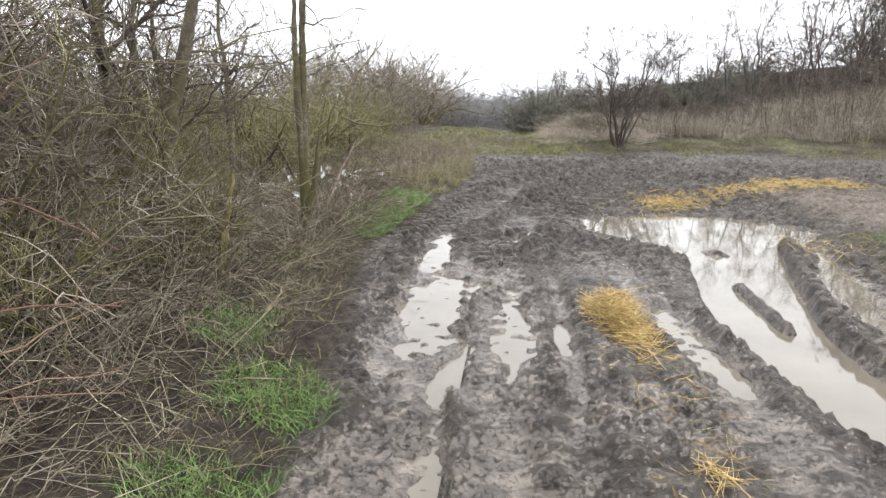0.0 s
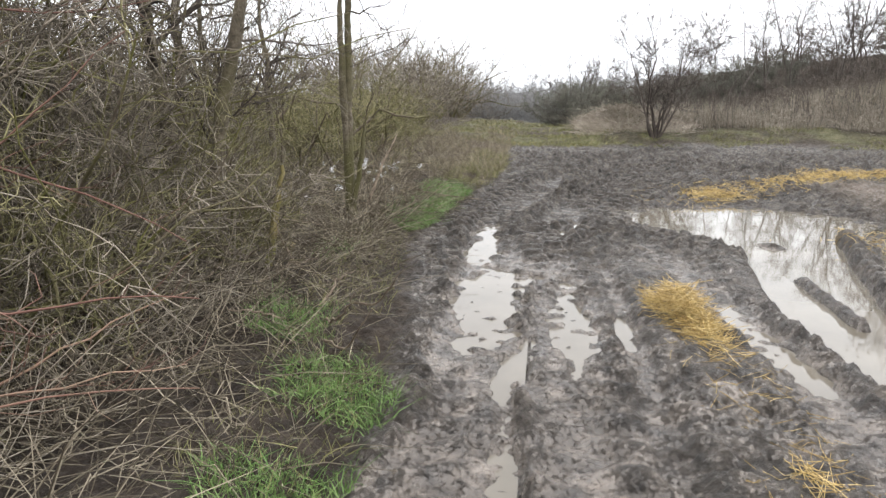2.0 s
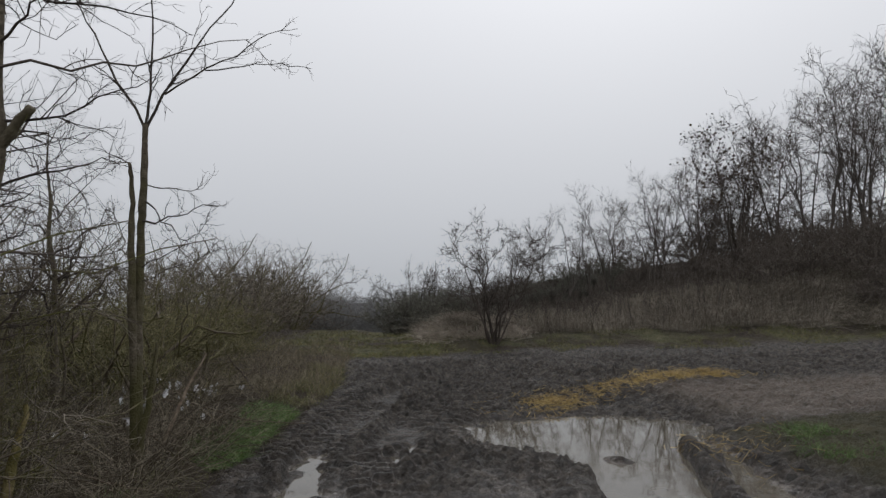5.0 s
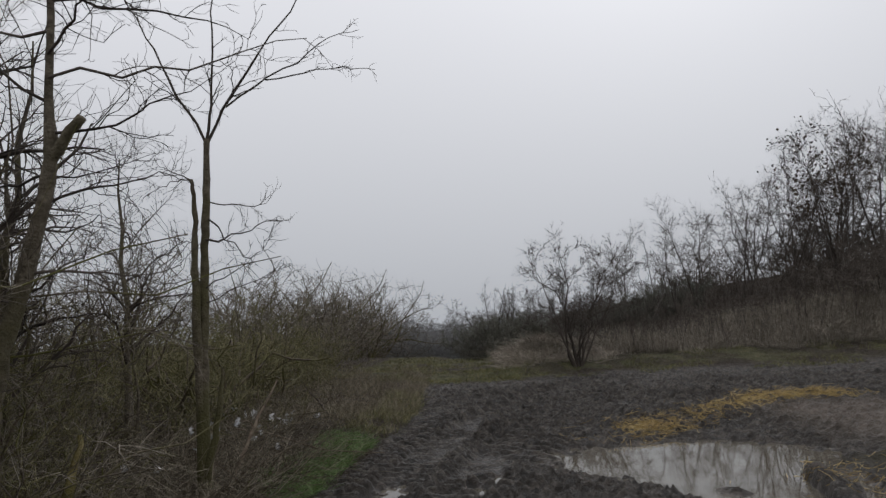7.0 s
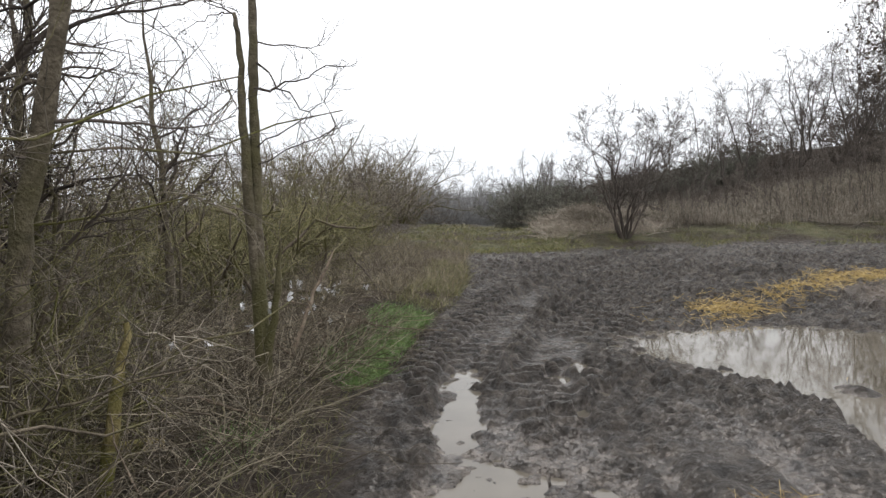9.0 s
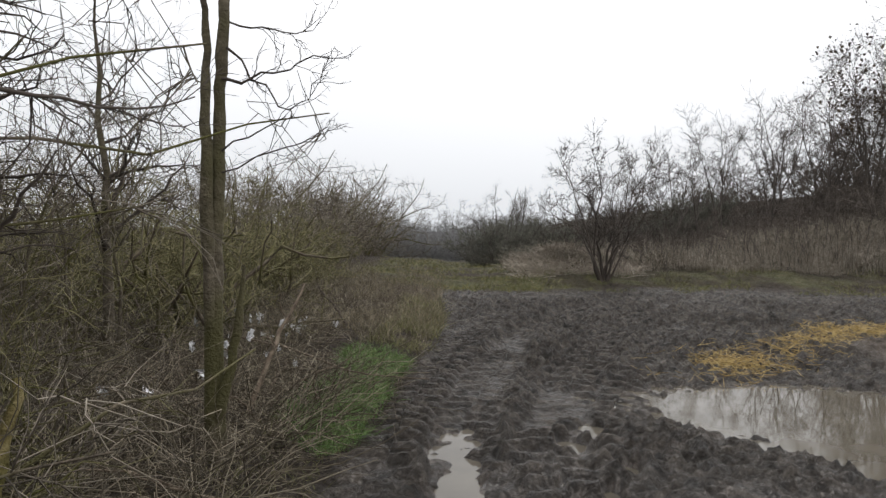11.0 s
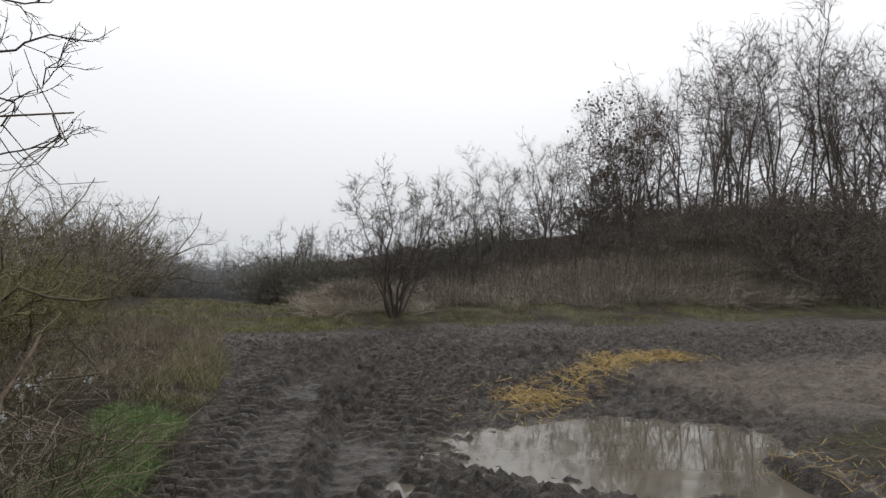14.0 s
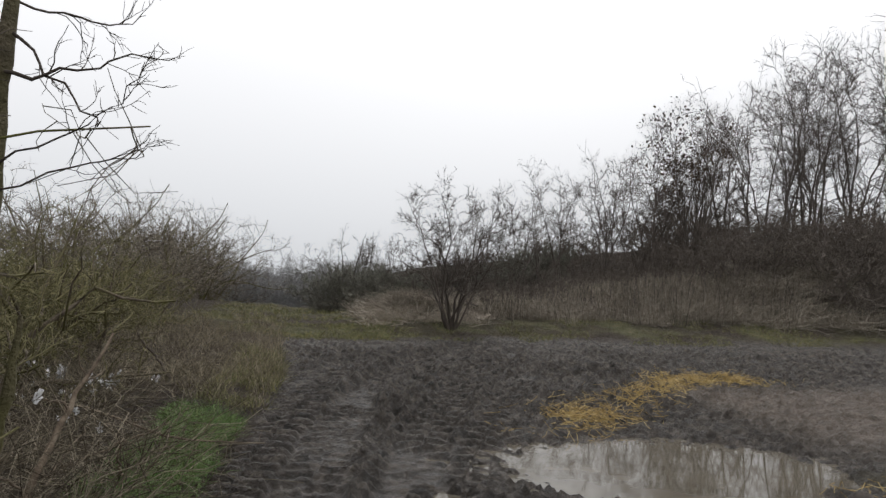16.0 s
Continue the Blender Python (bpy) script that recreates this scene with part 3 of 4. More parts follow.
# ---- trees and shrubs ----
Z = np.array([0.0, 0.0, 1.0])


def path_tube(points, radii, k=8, n=14, jit=0.006):
    """One bent stem through a few points."""
    pts, rad = np.array(points, float), np.array(radii, float)
    s = np.linspace(0, len(pts) - 1, n)
    P = np.stack([np.interp(s, np.arange(len(pts)), pts[:, a]) for a in range(3)], -1)
    P[1:-1] = (P[:-2] + 2 * P[1:-1] + P[2:]) / 4
    P[1:] += rng.normal(size=(n - 1, 3)) * jit
    R = np.interp(s, np.arange(len(rad)), rad) * (1 + 0.06 * rng.normal(size=n))
    return P[None], R[None]


def bare_tree(height, r, stems=1, spread=0.15, limbs1=9, limbs2=6, limbs3=4, lean=0.1, lo=0.3, len1=0.42, up=0.55, twig=0.0022, leaves=0, angle=38, bend=0.28):
    """Meshes of a leafless tree: trunk, crown and, if asked, its last leaves."""
    D = unit(np.stack([rng.normal(size=stems) * spread, rng.normal(size=stems) * spread, np.ones(stems)], -1) + rng.normal(size=(stems, 3)) * [lean, lean, 0])
    P0 = np.stack([rng.normal(size=stems) * 0.05 * (stems > 1), rng.normal(size=stems) * 0.05 * (stems > 1), np.full(stems, -0.06)], -1)
    P, R = limbs(P0, D, height * rng.uniform(0.78, 1.0, stems), r * rng.uniform(0.7, 1, stems), 9, 0.10 * min(1, bend * 4), 0.02, 0.12, 0.008, bend)
    R[:, 0] *= 1.35
    A = sprout(P, R, limbs1, height * len1, angle, up * 0.5, 8, 0.14, 0.10, 0.55, lo, 0.2, 0.02, twig * 1.5)
    B = sprout(*A, limbs2, height * len1 * 0.45, 44, 0.12, 6, 0.2, 0.08, 0.6, 0.15, 0.3, 0.03, twig * 1.2)
    C = sprout(*B, limbs3, height * len1 * 0.19, 46, 0.1, 4, 0.2, 0.05, 0.7, 0.1, 0.5, 0.03, twig)
    crown = merged(tubes(*A, 4), tubes(*B, 3), tubes(*C, 3))
    leaf = None
    if leaves:
        tips = C[0][:, -1]
        pick = tips[rng.permutation(len(tips))[:leaves]]
        pick = pick[pick[:, 2] > height * 0.62]
        leaf = leaf_quads(pick + rng.normal(size=pick.shape) * 0.05, 0.15)
    return tubes(P, R, 7), crown, leaf


def leaf_quads(P, size):
    """Curled single leaves, each a folded diamond."""
    b = len(P)
    a, n = unit(rng.normal(size=(b, 3))), unit(rng.normal(size=(b, 3)))
    s = unit(np.cross(a, n)) * size * rng.uniform(0.3, 0.5, (b, 1))
    a = a * size * rng.uniform(0.6, 1.1, (b, 1))
    f = n * size * 0.18
    V = np.stack([P, P + a * 0.5 + s + f, P + a, P + a * 0.5 - s + f, P + a * 0.5], 1).reshape(-1, 3)
    o = np.arange(b)[:, None] * 5
    return V, np.concatenate([o + [[0, 1, 2, 4]], o + [[0, 4, 2, 3]]])


def shrub_mesh(height, radius, stems, m1, m2, thick=0.008, bow=0.25, fine=0.0018, flat=0.0, low=0.12, m3=0, reach=0.38, open_out=1.0):
    """A many-stemmed bush: stems and twig crown."""
    a, q = rng.uniform(0, 2 * np.pi, stems), np.sqrt(rng.random(stems)) * radius * 0.45
    P0 = np.stack([np.cos(a) * q, np.sin(a) * q, np.full(stems, -0.06)], -1)
    D = unit(np.stack([np.cos(a) * q, np.sin(a) * q, np.zeros(stems)], -1) * rng.uniform(0.3, 1.5, (stems, 1)) / max(radius, 0.1) + rng.normal(size=(stems, 3)) * 0.22 * open_out * np.array([1, 1, 0]) + Z)
    L = height * (rng.uniform(0.55, 1.05, stems) if not flat else rng.uniform(0.85, 0.95, stems))
    P, R = limbs(P0, D, L, thick * rng.uniform(0.5, 1.3, stems), 9, bow, -0.04, 0.25, 0.014, 0.8)
    A = sprout(P, R, m1, height * reach, 64, 0.08, 7, 0.25, 0.05, 0.6, low, 0.35, 0.04, fine * 1.3)
    B = sprout(*A, m2, height * 0.16, 56, 0.1, 4, 0.25, 0.03, 0.75, 0.1, 0.5, 0.04, fine)
    sets = [tubes(*A, 3), tubes(*B, 3)]
    if m3:
        sets.append(tubes(*sprout(*B, m3, height * 0.08, 50, 0.1, 3, 0.2, 0.0, 0.9, 0.1, 0.6, 0.04, fine * 0.9), 3))
    return tubes(P, R, 5), merged(*sets)


def set_plant(name, label, category, pieces, m=None, group=""):
    """A plant from (part name, mesh data, material) pieces."""
    ob = thing(name, label, category, m, group)
    for pname, vf, material in pieces:
        part(pname, mesh_of(pname, *vf, material), ob)
    return ob


def grounded(x, y, turn=0.0, size=1.0, sink=0.03):
    z = float(ground_z(x, y)[0]) - sink
    return Matrix.LocRotScale((x, y, z), Euler((0, 0, turn)), (size, size, size))


def reach_of(proto):
    """All corners of a plant's parts, about its root."""
    out = []
    for ch in proto.children:
        co = np.empty(len(ch.data.vertices) * 3, np.float32)
        ch.data.vertices.foreach_get("co", co)
        out.append(co.reshape(-1, 3))
    return np.concatenate(out)


def scatter(proto, places, group, lean=0.05, verge_x=-1.0):
    """Copies of a plant at (x, y, size), set back where they would overhang the walked track."""
    tagged(proto, group=group)
    corners = reach_of(proto)
    for n, (x, y, s) in enumerate(places):
        m = grounded(x, y, rng.uniform(0, 6.28)) @ Euler((rng.normal() * lean, rng.normal() * lean, 0)).to_matrix().to_4x4()
        turn = np.array(m.to_3x3()) * s
        w = corners @ turn.T + np.array(m.translation)
        over = w[(w[:, 1] > 1.0) & (w[:, 1] < 8.7) & (w[:, 2] > 0.3), 0]
        if x < 0 and len(over) and over.max() > verge_x:
            m = Matrix.Translation((verge_x - float(over.max()), 0, 0)) @ m
        ob = proto if n == 0 else copy_thing(proto, m)
        ob.matrix_basis = m @ Matrix.Diagonal((s, s, s, 1))


# the forked young tree beside the track
YT = 9.05
pA, rA = path_tube([(-1.50, YT, 0.05), (-1.53, YT, 0.4), (-1.54, YT, 1.09), (-1.525, YT + 0.02, 1.6), (-1.53, YT + 0.03, 1.93), (-1.52, YT + 0.03, 2.22), (-1.50, YT, 2.5), (-1.48, YT, 2.8), (-1.48, YT, 3.16)], [0.062, 0.056, 0.050, 0.040, 0.036, 0.035, 0.034, 0.031, 0.026], 10, 26, 0.004)
qA, sA = path_tube([(-1.545, YT - 0.03, 0.9), (-1.56, YT - 0.03, 1.37), (-1.575, YT - 0.03, 1.9), (-1.585, YT - 0.02, 2.2), (-1.58, YT, 2.5), (-1.60, YT, 2.7), (-1.62, YT, 2.83)], [0.034, 0.037, 0.034, 0.029, 0.024, 0.019, 0.013], 8, 18, 0.004)
eA, fA = path_tube([(-1.50, YT - 0.02, 0.36), (-1.43, YT - 0.05, 0.68), (-1.37, YT - 0.05, 0.95), (-1.35, YT - 0.05, 1.22)], [0.036, 0.030, 0.022, 0.008], 6, 10, 0.006)
uA = [path_tube([(x, YT + dy, z) for (x, z), dy in zip(p, np.linspace(0, deep, len(p)))], r, 6, 12, 0.009) for p, r, deep in (
    ([(-1.49, 3.14), (-1.65, 3.46), (-1.80, 3.73), (-1.92, 4.01), (-2.07, 4.31), (-2.2, 4.7)], [0.017, 0.015, 0.011, 0.009, 0.006, 0.003], -0.25),
    ([(-1.48, 3.16), (-1.46, 3.45), (-1.46, 3.91), (-1.48, 4.42), (-1.44, 5.0)], [0.018, 0.015, 0.012, 0.008, 0.003], 0.2),
    ([(-1.47, 3.14), (-1.31, 3.44), (-1.10, 3.83), (-0.85, 4.17), (-0.69, 4.37), (-0.5, 4.8)], [0.020, 0.017, 0.013, 0.010, 0.007, 0.003], 0.1),
    ([(-1.31, 3.44), (-0.96, 3.67), (-0.61, 3.82), (-0.36, 4.01), (-0.11, 4.02)], [0.013, 0.010, 0.008, 0.005, 0.003], -0.1),
    ([(-0.96, 3.66), (-0.52, 3.69), (-0.22, 3.65), (0.02, 3.58)], [0.008, 0.006, 0.005, 0.003], -0.25),
    ([(-1.62, 2.82), (-1.76, 2.80), (-1.95, 2.70)], [0.008, 0.006, 0.003], -0.1),
    ([(-1.62, 2.82), (-1.80, 2.92), (-2.02, 2.99)], [0.008, 0.006, 0.003], 0.2),
    ([(-1.48, 2.48), (-1.30, 2.31), (-1.13, 2.11), (-1.04, 2.07)], [0.010, 0.008, 0.006, 0.003], -0.15),
    ([(-1.50, 2.30), (-1.40, 2.26), (-1.34, 2.32), (-1.16, 2.35), (-1.0, 2.43), (-0.83, 2.43)], [0.012, 0.012, 0.009, 0.007, 0.005, 0.003], 0.05),
    ([(-1.50, 1.89), (-1.26, 2.0), (-1.10, 2.10), (-0.96, 2.19), (-0.88, 2.33)], [0.008, 0.006, 0.005, 0.004, 0.002], -0.2),
    ([(-1.50, 1.77), (-1.15, 1.94), (-0.98, 1.97), (-0.90, 2.03)], [0.007, 0.005, 0.004, 0.002], 0.2),
    ([(-1.49, 2.63), (-1.23, 2.58), (-1.03, 2.57), (-0.95, 2.66)], [0.008, 0.006, 0.004, 0.002], 0.1),
    ([(-1.57, 2.28), (-1.72, 2.30), (-1.83, 2.32)], [0.006, 0.004, 0.002], 0.0))]
kA = (np.concatenate([p for p, _ in uA]), np.concatenate([r for _, r in uA]) * 0.75)
lA = sprout(*kA, 7, 0.36, 40, 0.02, 6, 0.18, 0.0, 0.5, 0.2, 0.4, 0.02, 0.0026)
tA = sprout(*lA, 3, 0.13, 42, 0.05, 4, 0.2, 0.0, 0.7, 0.1, 0.5, 0.03, 0.002)
set_plant("young_tree", "slim young tree with mossy forked trunk and bare branches", "tree", [
    ("trunk", merged(tubes(pA, rA, 10), tubes(qA, sA, 8), tubes(eA, fA, 8)), M_TRUNK),
    ("crown", merged(tubes(*kA, 6), tubes(*lA, 4), tubes(*tA, 3)), M_TWIG_DARK)])

# the leaning tree with a sawn limb
gB = float(ground_z(-2.3, 7.35)[0])
pB, rB = path_tube([(-2.28, 7.35, gB - 0.08), (-2.20, 7.35, 0.5), (-2.15, 7.35, 0.9), (-2.10, 7.35, 1.3), (-2.01, 7.35, 1.65), (-1.92, 7.35, 1.95), (-1.84, 7.35, 2.3), (-1.79, 7.35, 2.64), (-1.83, 7.36, 3.0), (-1.82, 7.36, 3.4), (-1.84, 7.38, 4.2), (-1.8, 7.4, 5.2)], [0.085, 0.068, 0.060, 0.056, 0.052, 0.049, 0.046, 0.042, 0.024, 0.021, 0.014, 0.006], 10, 30, 0.005)
qB, sB = path_tube([(-1.80, 7.35, 2.58), (-1.69, 7.34, 2.74), (-1.60, 7.33, 2.83)], [0.038, 0.032, 0.030], 8, 6, 0.003)
zB = np.array([1.9, 2.1, 2.3, 2.5, 2.75, 2.95, 3.1, 3.25, 3.4, 3.6, 3.8, 4.1])
cB = limbs(np.stack([np.interp(zB, [1.9, 2.64, 3.0, 4.2], [-1.94, -1.79, -1.83, -1.84]), np.full(12, 7.35), zB], -1), unit(np.array([[1, 0.2, 0.05], [-1, 0.3, 0.25], [1, 0.5, 0.25], [-0.9, 0.5, 0.05], [1, 0.3, 0.12], [-0.8, -0.6, 0.2], [1, 0.15, 0.05], [0.6, -0.4, 0.3], [-1, 0.1, 0.1], [0.9, 0.3, 0.2], [-0.6, 0.6, 0.4], [0.7, -0.2, 0.3]])), np.array([0.9, 1.3, 1.1, 1.3, 1.0, 1.2, 1.7, 1.0, 1.3, 1.3, 1.1, 1.1]), np.full(12, 0.011), 9, 0.12, 0.02, 0.25, 0.012, 0.4)
lB = sprout(*cB, 10, 0.55, 45, 0.0, 6, 0.2, 0.02, 0.5, 0.15, 0.4, 0.02, 0.003)
tB = sprout(*lB, 5, 0.22, 45, 0.0, 4, 0.2, 0.0, 0.65, 0.1, 0.5, 0.02, 0.0023)
treeB = set_plant("leaning_tree", "leaning mossy tree with a sawn-off limb and tangled branches", "tree", [
    ("trunk", tubes(pB, rB, 10), M_TRUNK),
    ("crown", merged(tubes(*cB, 5), tubes(*lB, 4), tubes(*tB, 3)), M_TWIG_DARK)])
stub = tubes(qB, sB, 8)
cap = np.arange(len(stub[0]) - 8, len(stub[0]))
stub_faces = np.concatenate([stub[1], [[cap[0], cap[1], cap[2], cap[3]], [cap[0], cap[3], cap[4], cap[7]], [cap[4], cap[5], cap[6], cap[7]]]])
part("sawn_limb", mesh_of("sawn_limb", stub[0], stub_faces, M_TRUNK), treeB, "short sawn-off limb stub")

# the stout straight trunk in the thicket, and its neighbours
t1, c1, _ = bare_tree(5.6, 0.10, 1, 0.02, 16, 7, 5, 0.02, 0.28, 0.36, 0.1, 0.0026, angle=62, bend=0.07)
stout = set_plant("stout_tree", "straight mossy trunk with tangled bare side branches", "tree", [("trunk", t1, M_TRUNK), ("crown", c1, M_TWIG_DARK)])
scatter(stout, [(-2.85, 7.75, 1.0), (-3.6, 9.6, 0.85), (-4.6, 7.2, 0.95), (-3.3, 11.2, 0.7), (-2.62, 8.15, 0.6)], "trees in the thicket", 0.03)

# tangled thicket along the verge
kinds = []
for n, (mat_t, nm, lab) in enumerate(((M_TWIG, "thicket_shrub", "bare grey-brown thicket shrub with crossing twigs"), (M_TWIG_OLIVE, "thicket_shrub", "bare olive-tinged thicket shrub with mossy twigs"), (M_TWIG_RED, "thicket_shrub", "bare reddish-brown thicket shrub with whippy shoots"), (M_TWIG, "thicket_shrub", "tall bare thicket shrub with pale dead twigs"))):
    st, tw = shrub_mesh((3.2, 2.9, 2.2, 3.6)[n], 1.1, 21, 8, 5, (0.019, 0.020, 0.011, 0.018)[n], 0.3, 0.0033)
    kinds.append(set_plant(nm, lab, "shrub", [("woody_base", st, M_BARK if n != 2 else M_TWIG_RED), ("crown", tw, mat_t)]))
spots = [[], [], [], []]
for y in np.arange(3.6, 12.4, 0.8):
    for row in range(4):
        x = np.interp(y, *EDGE) - (1.4 if y < 9 else 1.05) - 0.9 * row - rng.uniform(0, 0.5) - (0.35 if y > 9 else 0) + (0.0 if y < 7 else 0.1)
        if (row == 0 and rng.random() < 0.35) or (row < 2 and y > 9.2):
            continue
        k = 2 if (row == 0 and y < 4.5) else int(rng.choice([0, 1, 1, 3]))
        size = rng.uniform(0.8, 1.08) * (0.55 if row == 0 else 0.8 if row == 1 else 1.0) * (0.78 if y > 8 else 1.0)
        spots[k].append((x, y + rng.uniform(-0.3, 0.3), size))
for k in range(4):
    scatter(kinds[k], spots[k], "thicket along the track", 0.12)

# straight mossy saplings standing in the thicket
for n in range(2):
    t, c, _ = bare_tree((3.4, 2.9)[n], (0.032, 0.024)[n], (1, 2)[n], 0.12, 11, 5, 4, 0.05, 0.3, 0.24, 0.1, 0.0028, angle=50)
    sap = set_plant("sapling", "mossy bare sapling standing in the thicket", "tree", [("trunk", t, M_TRUNK), ("crown", c, M_TWIG)])
    scatter(sap, [(float(np.interp(y, *EDGE)) - rng.uniform(1.75, 3.6), y, rng.uniform(0.8, 1.1)) for y in np.arange(4.4 + 0.5 * n, 11.5, 0.95)], "saplings in the thicket", 0.06)
st, tw = shrub_mesh(3.9, 0.7, 20, 9, 5, 0.013, 0.06, 0.0032, reach=0.22, open_out=0.5)
tall = set_plant("tall_shrub", "tall bare shrub with close brown twigs", "shrub", [("woody_base", st, M_BARK), ("crown", tw, M_TWIG)])
scatter(tall, [(-2.4 - 0.7 * k - 0.3 * (k % 2), 4.3 + 0.7 * r + rng.uniform(-0.2, 0.2), rng.uniform(0.9, 1.15)) for r in range(5) for k in range(3)], "tall shrubs in the thicket", 0.1)

# brambles: arching dead canes low down
def canes(n, xs, ys, length, rise, radius, off=0.25):
    y = rng.uniform(*ys, n)
    x = np.interp(y, *EDGE) - off - rng.random(n) ** 1.2 * xs
    P0 = np.stack([x, y, ground_z(x, y) - 0.02], -1)
    a = rng.uniform(0, 2 * np.pi, n)
    D = unit(np.stack([np.cos(a), np.sin(a), rng.uniform(0.3, 1.0, n) * rise], -1))
    P, R = limbs(P0, D, length * rng.uniform(0.5, 1.2, n), radius * rng.uniform(0.5, 1.2, n), 6, 0.25, -0.35, 0.4, 0.03)
    P[..., 2] = np.maximum(P[..., 2], P0[:, None, 2] + 0.005)
    return P, R


for name, label, count, ys, material in (("bramble_patch", "tangle of dead brown bramble canes on the verge", 900, (3.4, 7.5), M_TWIG_DEAD), ("bramble_patch", "tall tangle of grey-brown bramble canes", 900, (3.3, 8.5), M_TWIG), ("bramble_patch", "tangle of dead grey-brown canes beneath the young tree", 1500, (7.5, 11.5), M_TWIG_DEAD), ("bramble_patch", "low dark bramble tangle behind the grassy verge", 1300, (11.5, 17.0), M_TWIG_DEAD)):
    c = canes(count, 2.6, ys, 1.0, 1.6 if material is M_TWIG else 1.0, 0.0042, 1.2 if material is M_TWIG else 0.75 if ys[0] < 7 else 0.4 if ys[0] < 10 else 1.2)
    s = sprout(*c, 2, 0.28, 50, 0.1, 3, 0.3, 0.0, 0.7, 0.1, 0.5, 0.05, 0.0018)
    bp = thing(name, label, "bramble", group="brambles on the verge", kind="stuff")
    part("cane_tangle", mesh_of("cane_tangle", *tubes(*c, 3), material), bp)
    part("crown", mesh_of("crown", *tubes(*s, 3), material), bp)

# long red whips leaning out
rw = limbs(np.array([[-2.1, 3.6, 0.5], [-2.3, 3.9, 0.3], [-1.9, 3.7, 0.8], [-2.4, 4.3, 1.0], [-2.2, 4.0, 1.3], [-2.5, 4.6, 1.7], [-2.0, 4.4, 0.2], [-2.6, 4.9, 1.2]]), unit(np.array([[1, 0.35, 0.02], [1, 0.5, 0.1], [1, 0.3, 0.1], [1, 0.3, 0.3], [0.9, 0.3, 0.5], [1, 0.2, 0.45], [0.8, 0.4, 0.3], [1, 0.2, 0.2]])), np.array([1.5, 1.5, 1.3, 1.5, 1.4, 1.3, 1.1, 1.6]), np.full(8, 0.008), 10, 0.1, 0.05, 0.25, 0.006, 0.18)
rs = sprout(*rw, 9, 0.4, 40, 0.15, 4, 0.15, 0.1, 0.55, 0.15, 0.4, 0.03, 0.002)
whips = thing("red_stemmed_bush", "bush with long glossy dark-red whippy shoots", "shrub")
part("woody_base", mesh_of("woody_base", *tubes(*rw, 6), M_TWIG_RED), whips)
part("crown", mesh_of("crown", *tubes(*rs, 3), M_TWIG_RED), whips)

# bushes along the far left side of the track
st, tw = shrub_mesh(2.3, 1.3, 16, 8, 5, 0.034, 0.38, 0.0050, m3=1, open_out=1.5)
scatter(set_plant("mossy_shrub", "spreading bare shrub with thick curved mossy branches", "shrub", [("woody_base", st, M_BARK), ("crown", tw, M_TWIG_OLIVE)]), [(-3.0, 12.7, 0.85), (-3.5, 14.6, 1.0), (-3.3, 16.4, 0.9), (-4.6, 12.9, 1.05)], "mossy shrubs behind the brambles")
st, tw = shrub_mesh(3.5, 1.9, 26, 8, 5, 0.036, 0.2, 0.0062, m3=1, open_out=1.6)
olive = set_plant("mossy_bush", "large bare bush with olive mossy twigs", "bush", [("woody_base", st, M_BARK), ("crown", tw, M_TWIG_OLIVE)])
scatter(olive, [(-3.8, 17.6, 0.62), (-3.1, 20.3, 0.5), (-4.8, 14.8, 0.58), (-5.7, 18.5, 0.68), (-4.5, 24.0, 0.66)], "bushes beside the track")
st, tw = shrub_mesh(4.1, 1.8, 24, 9, 6, 0.036, 0.15, 0.0065)
grey = set_plant("bare_bush", "tall bare grey-brown bush with upright twigs", "bush", [("woody_base", st, M_BARK), ("crown", tw, M_TWIG)])
scatter(grey, [(x, y, 0.86 * k) for x, y, k in [(-4.8, 22.0, 0.75), (-6.8, 14.0, 0.66), (-7.5, 10.5, 0.62), (-6.5, 21, 0.85), (-5.0, 28.5, 0.9), (-5.4, 33.0, 1.05), (-5.2, 38.0, 1.3), (-5.2, 43.0, 1.5), (-6.8, 27, 1.2), (-8.5, 33, 1.3), (-6.2, 7.6, 0.65), (-8.5, 17.5, 0.8), (-7.0, 39, 1.5), (-6.0, 4.5, 0.85), (-10, 24, 1.2), (-4.0, 26.2, 0.68), (-4.1, 31.0, 0.8), (-4.2, 36.0, 0.9)]], "bushes beside the track")

# small many-stemmed tree beyond the mud
t2, c2, _ = bare_tree(3.7, 0.036, 11, 0.21, 11, 8, 4, 0.02, 0.25, 0.32, 0.2, 0.0045, angle=52, bend=0.4)
set_plant("small_tree", "small bare multi-stemmed tree with spreading dark stems", "tree", [("trunk", t2, M_TWIG_DARK), ("crown", c2, M_TWIG_DARK)], grounded(3.5, 21.9))

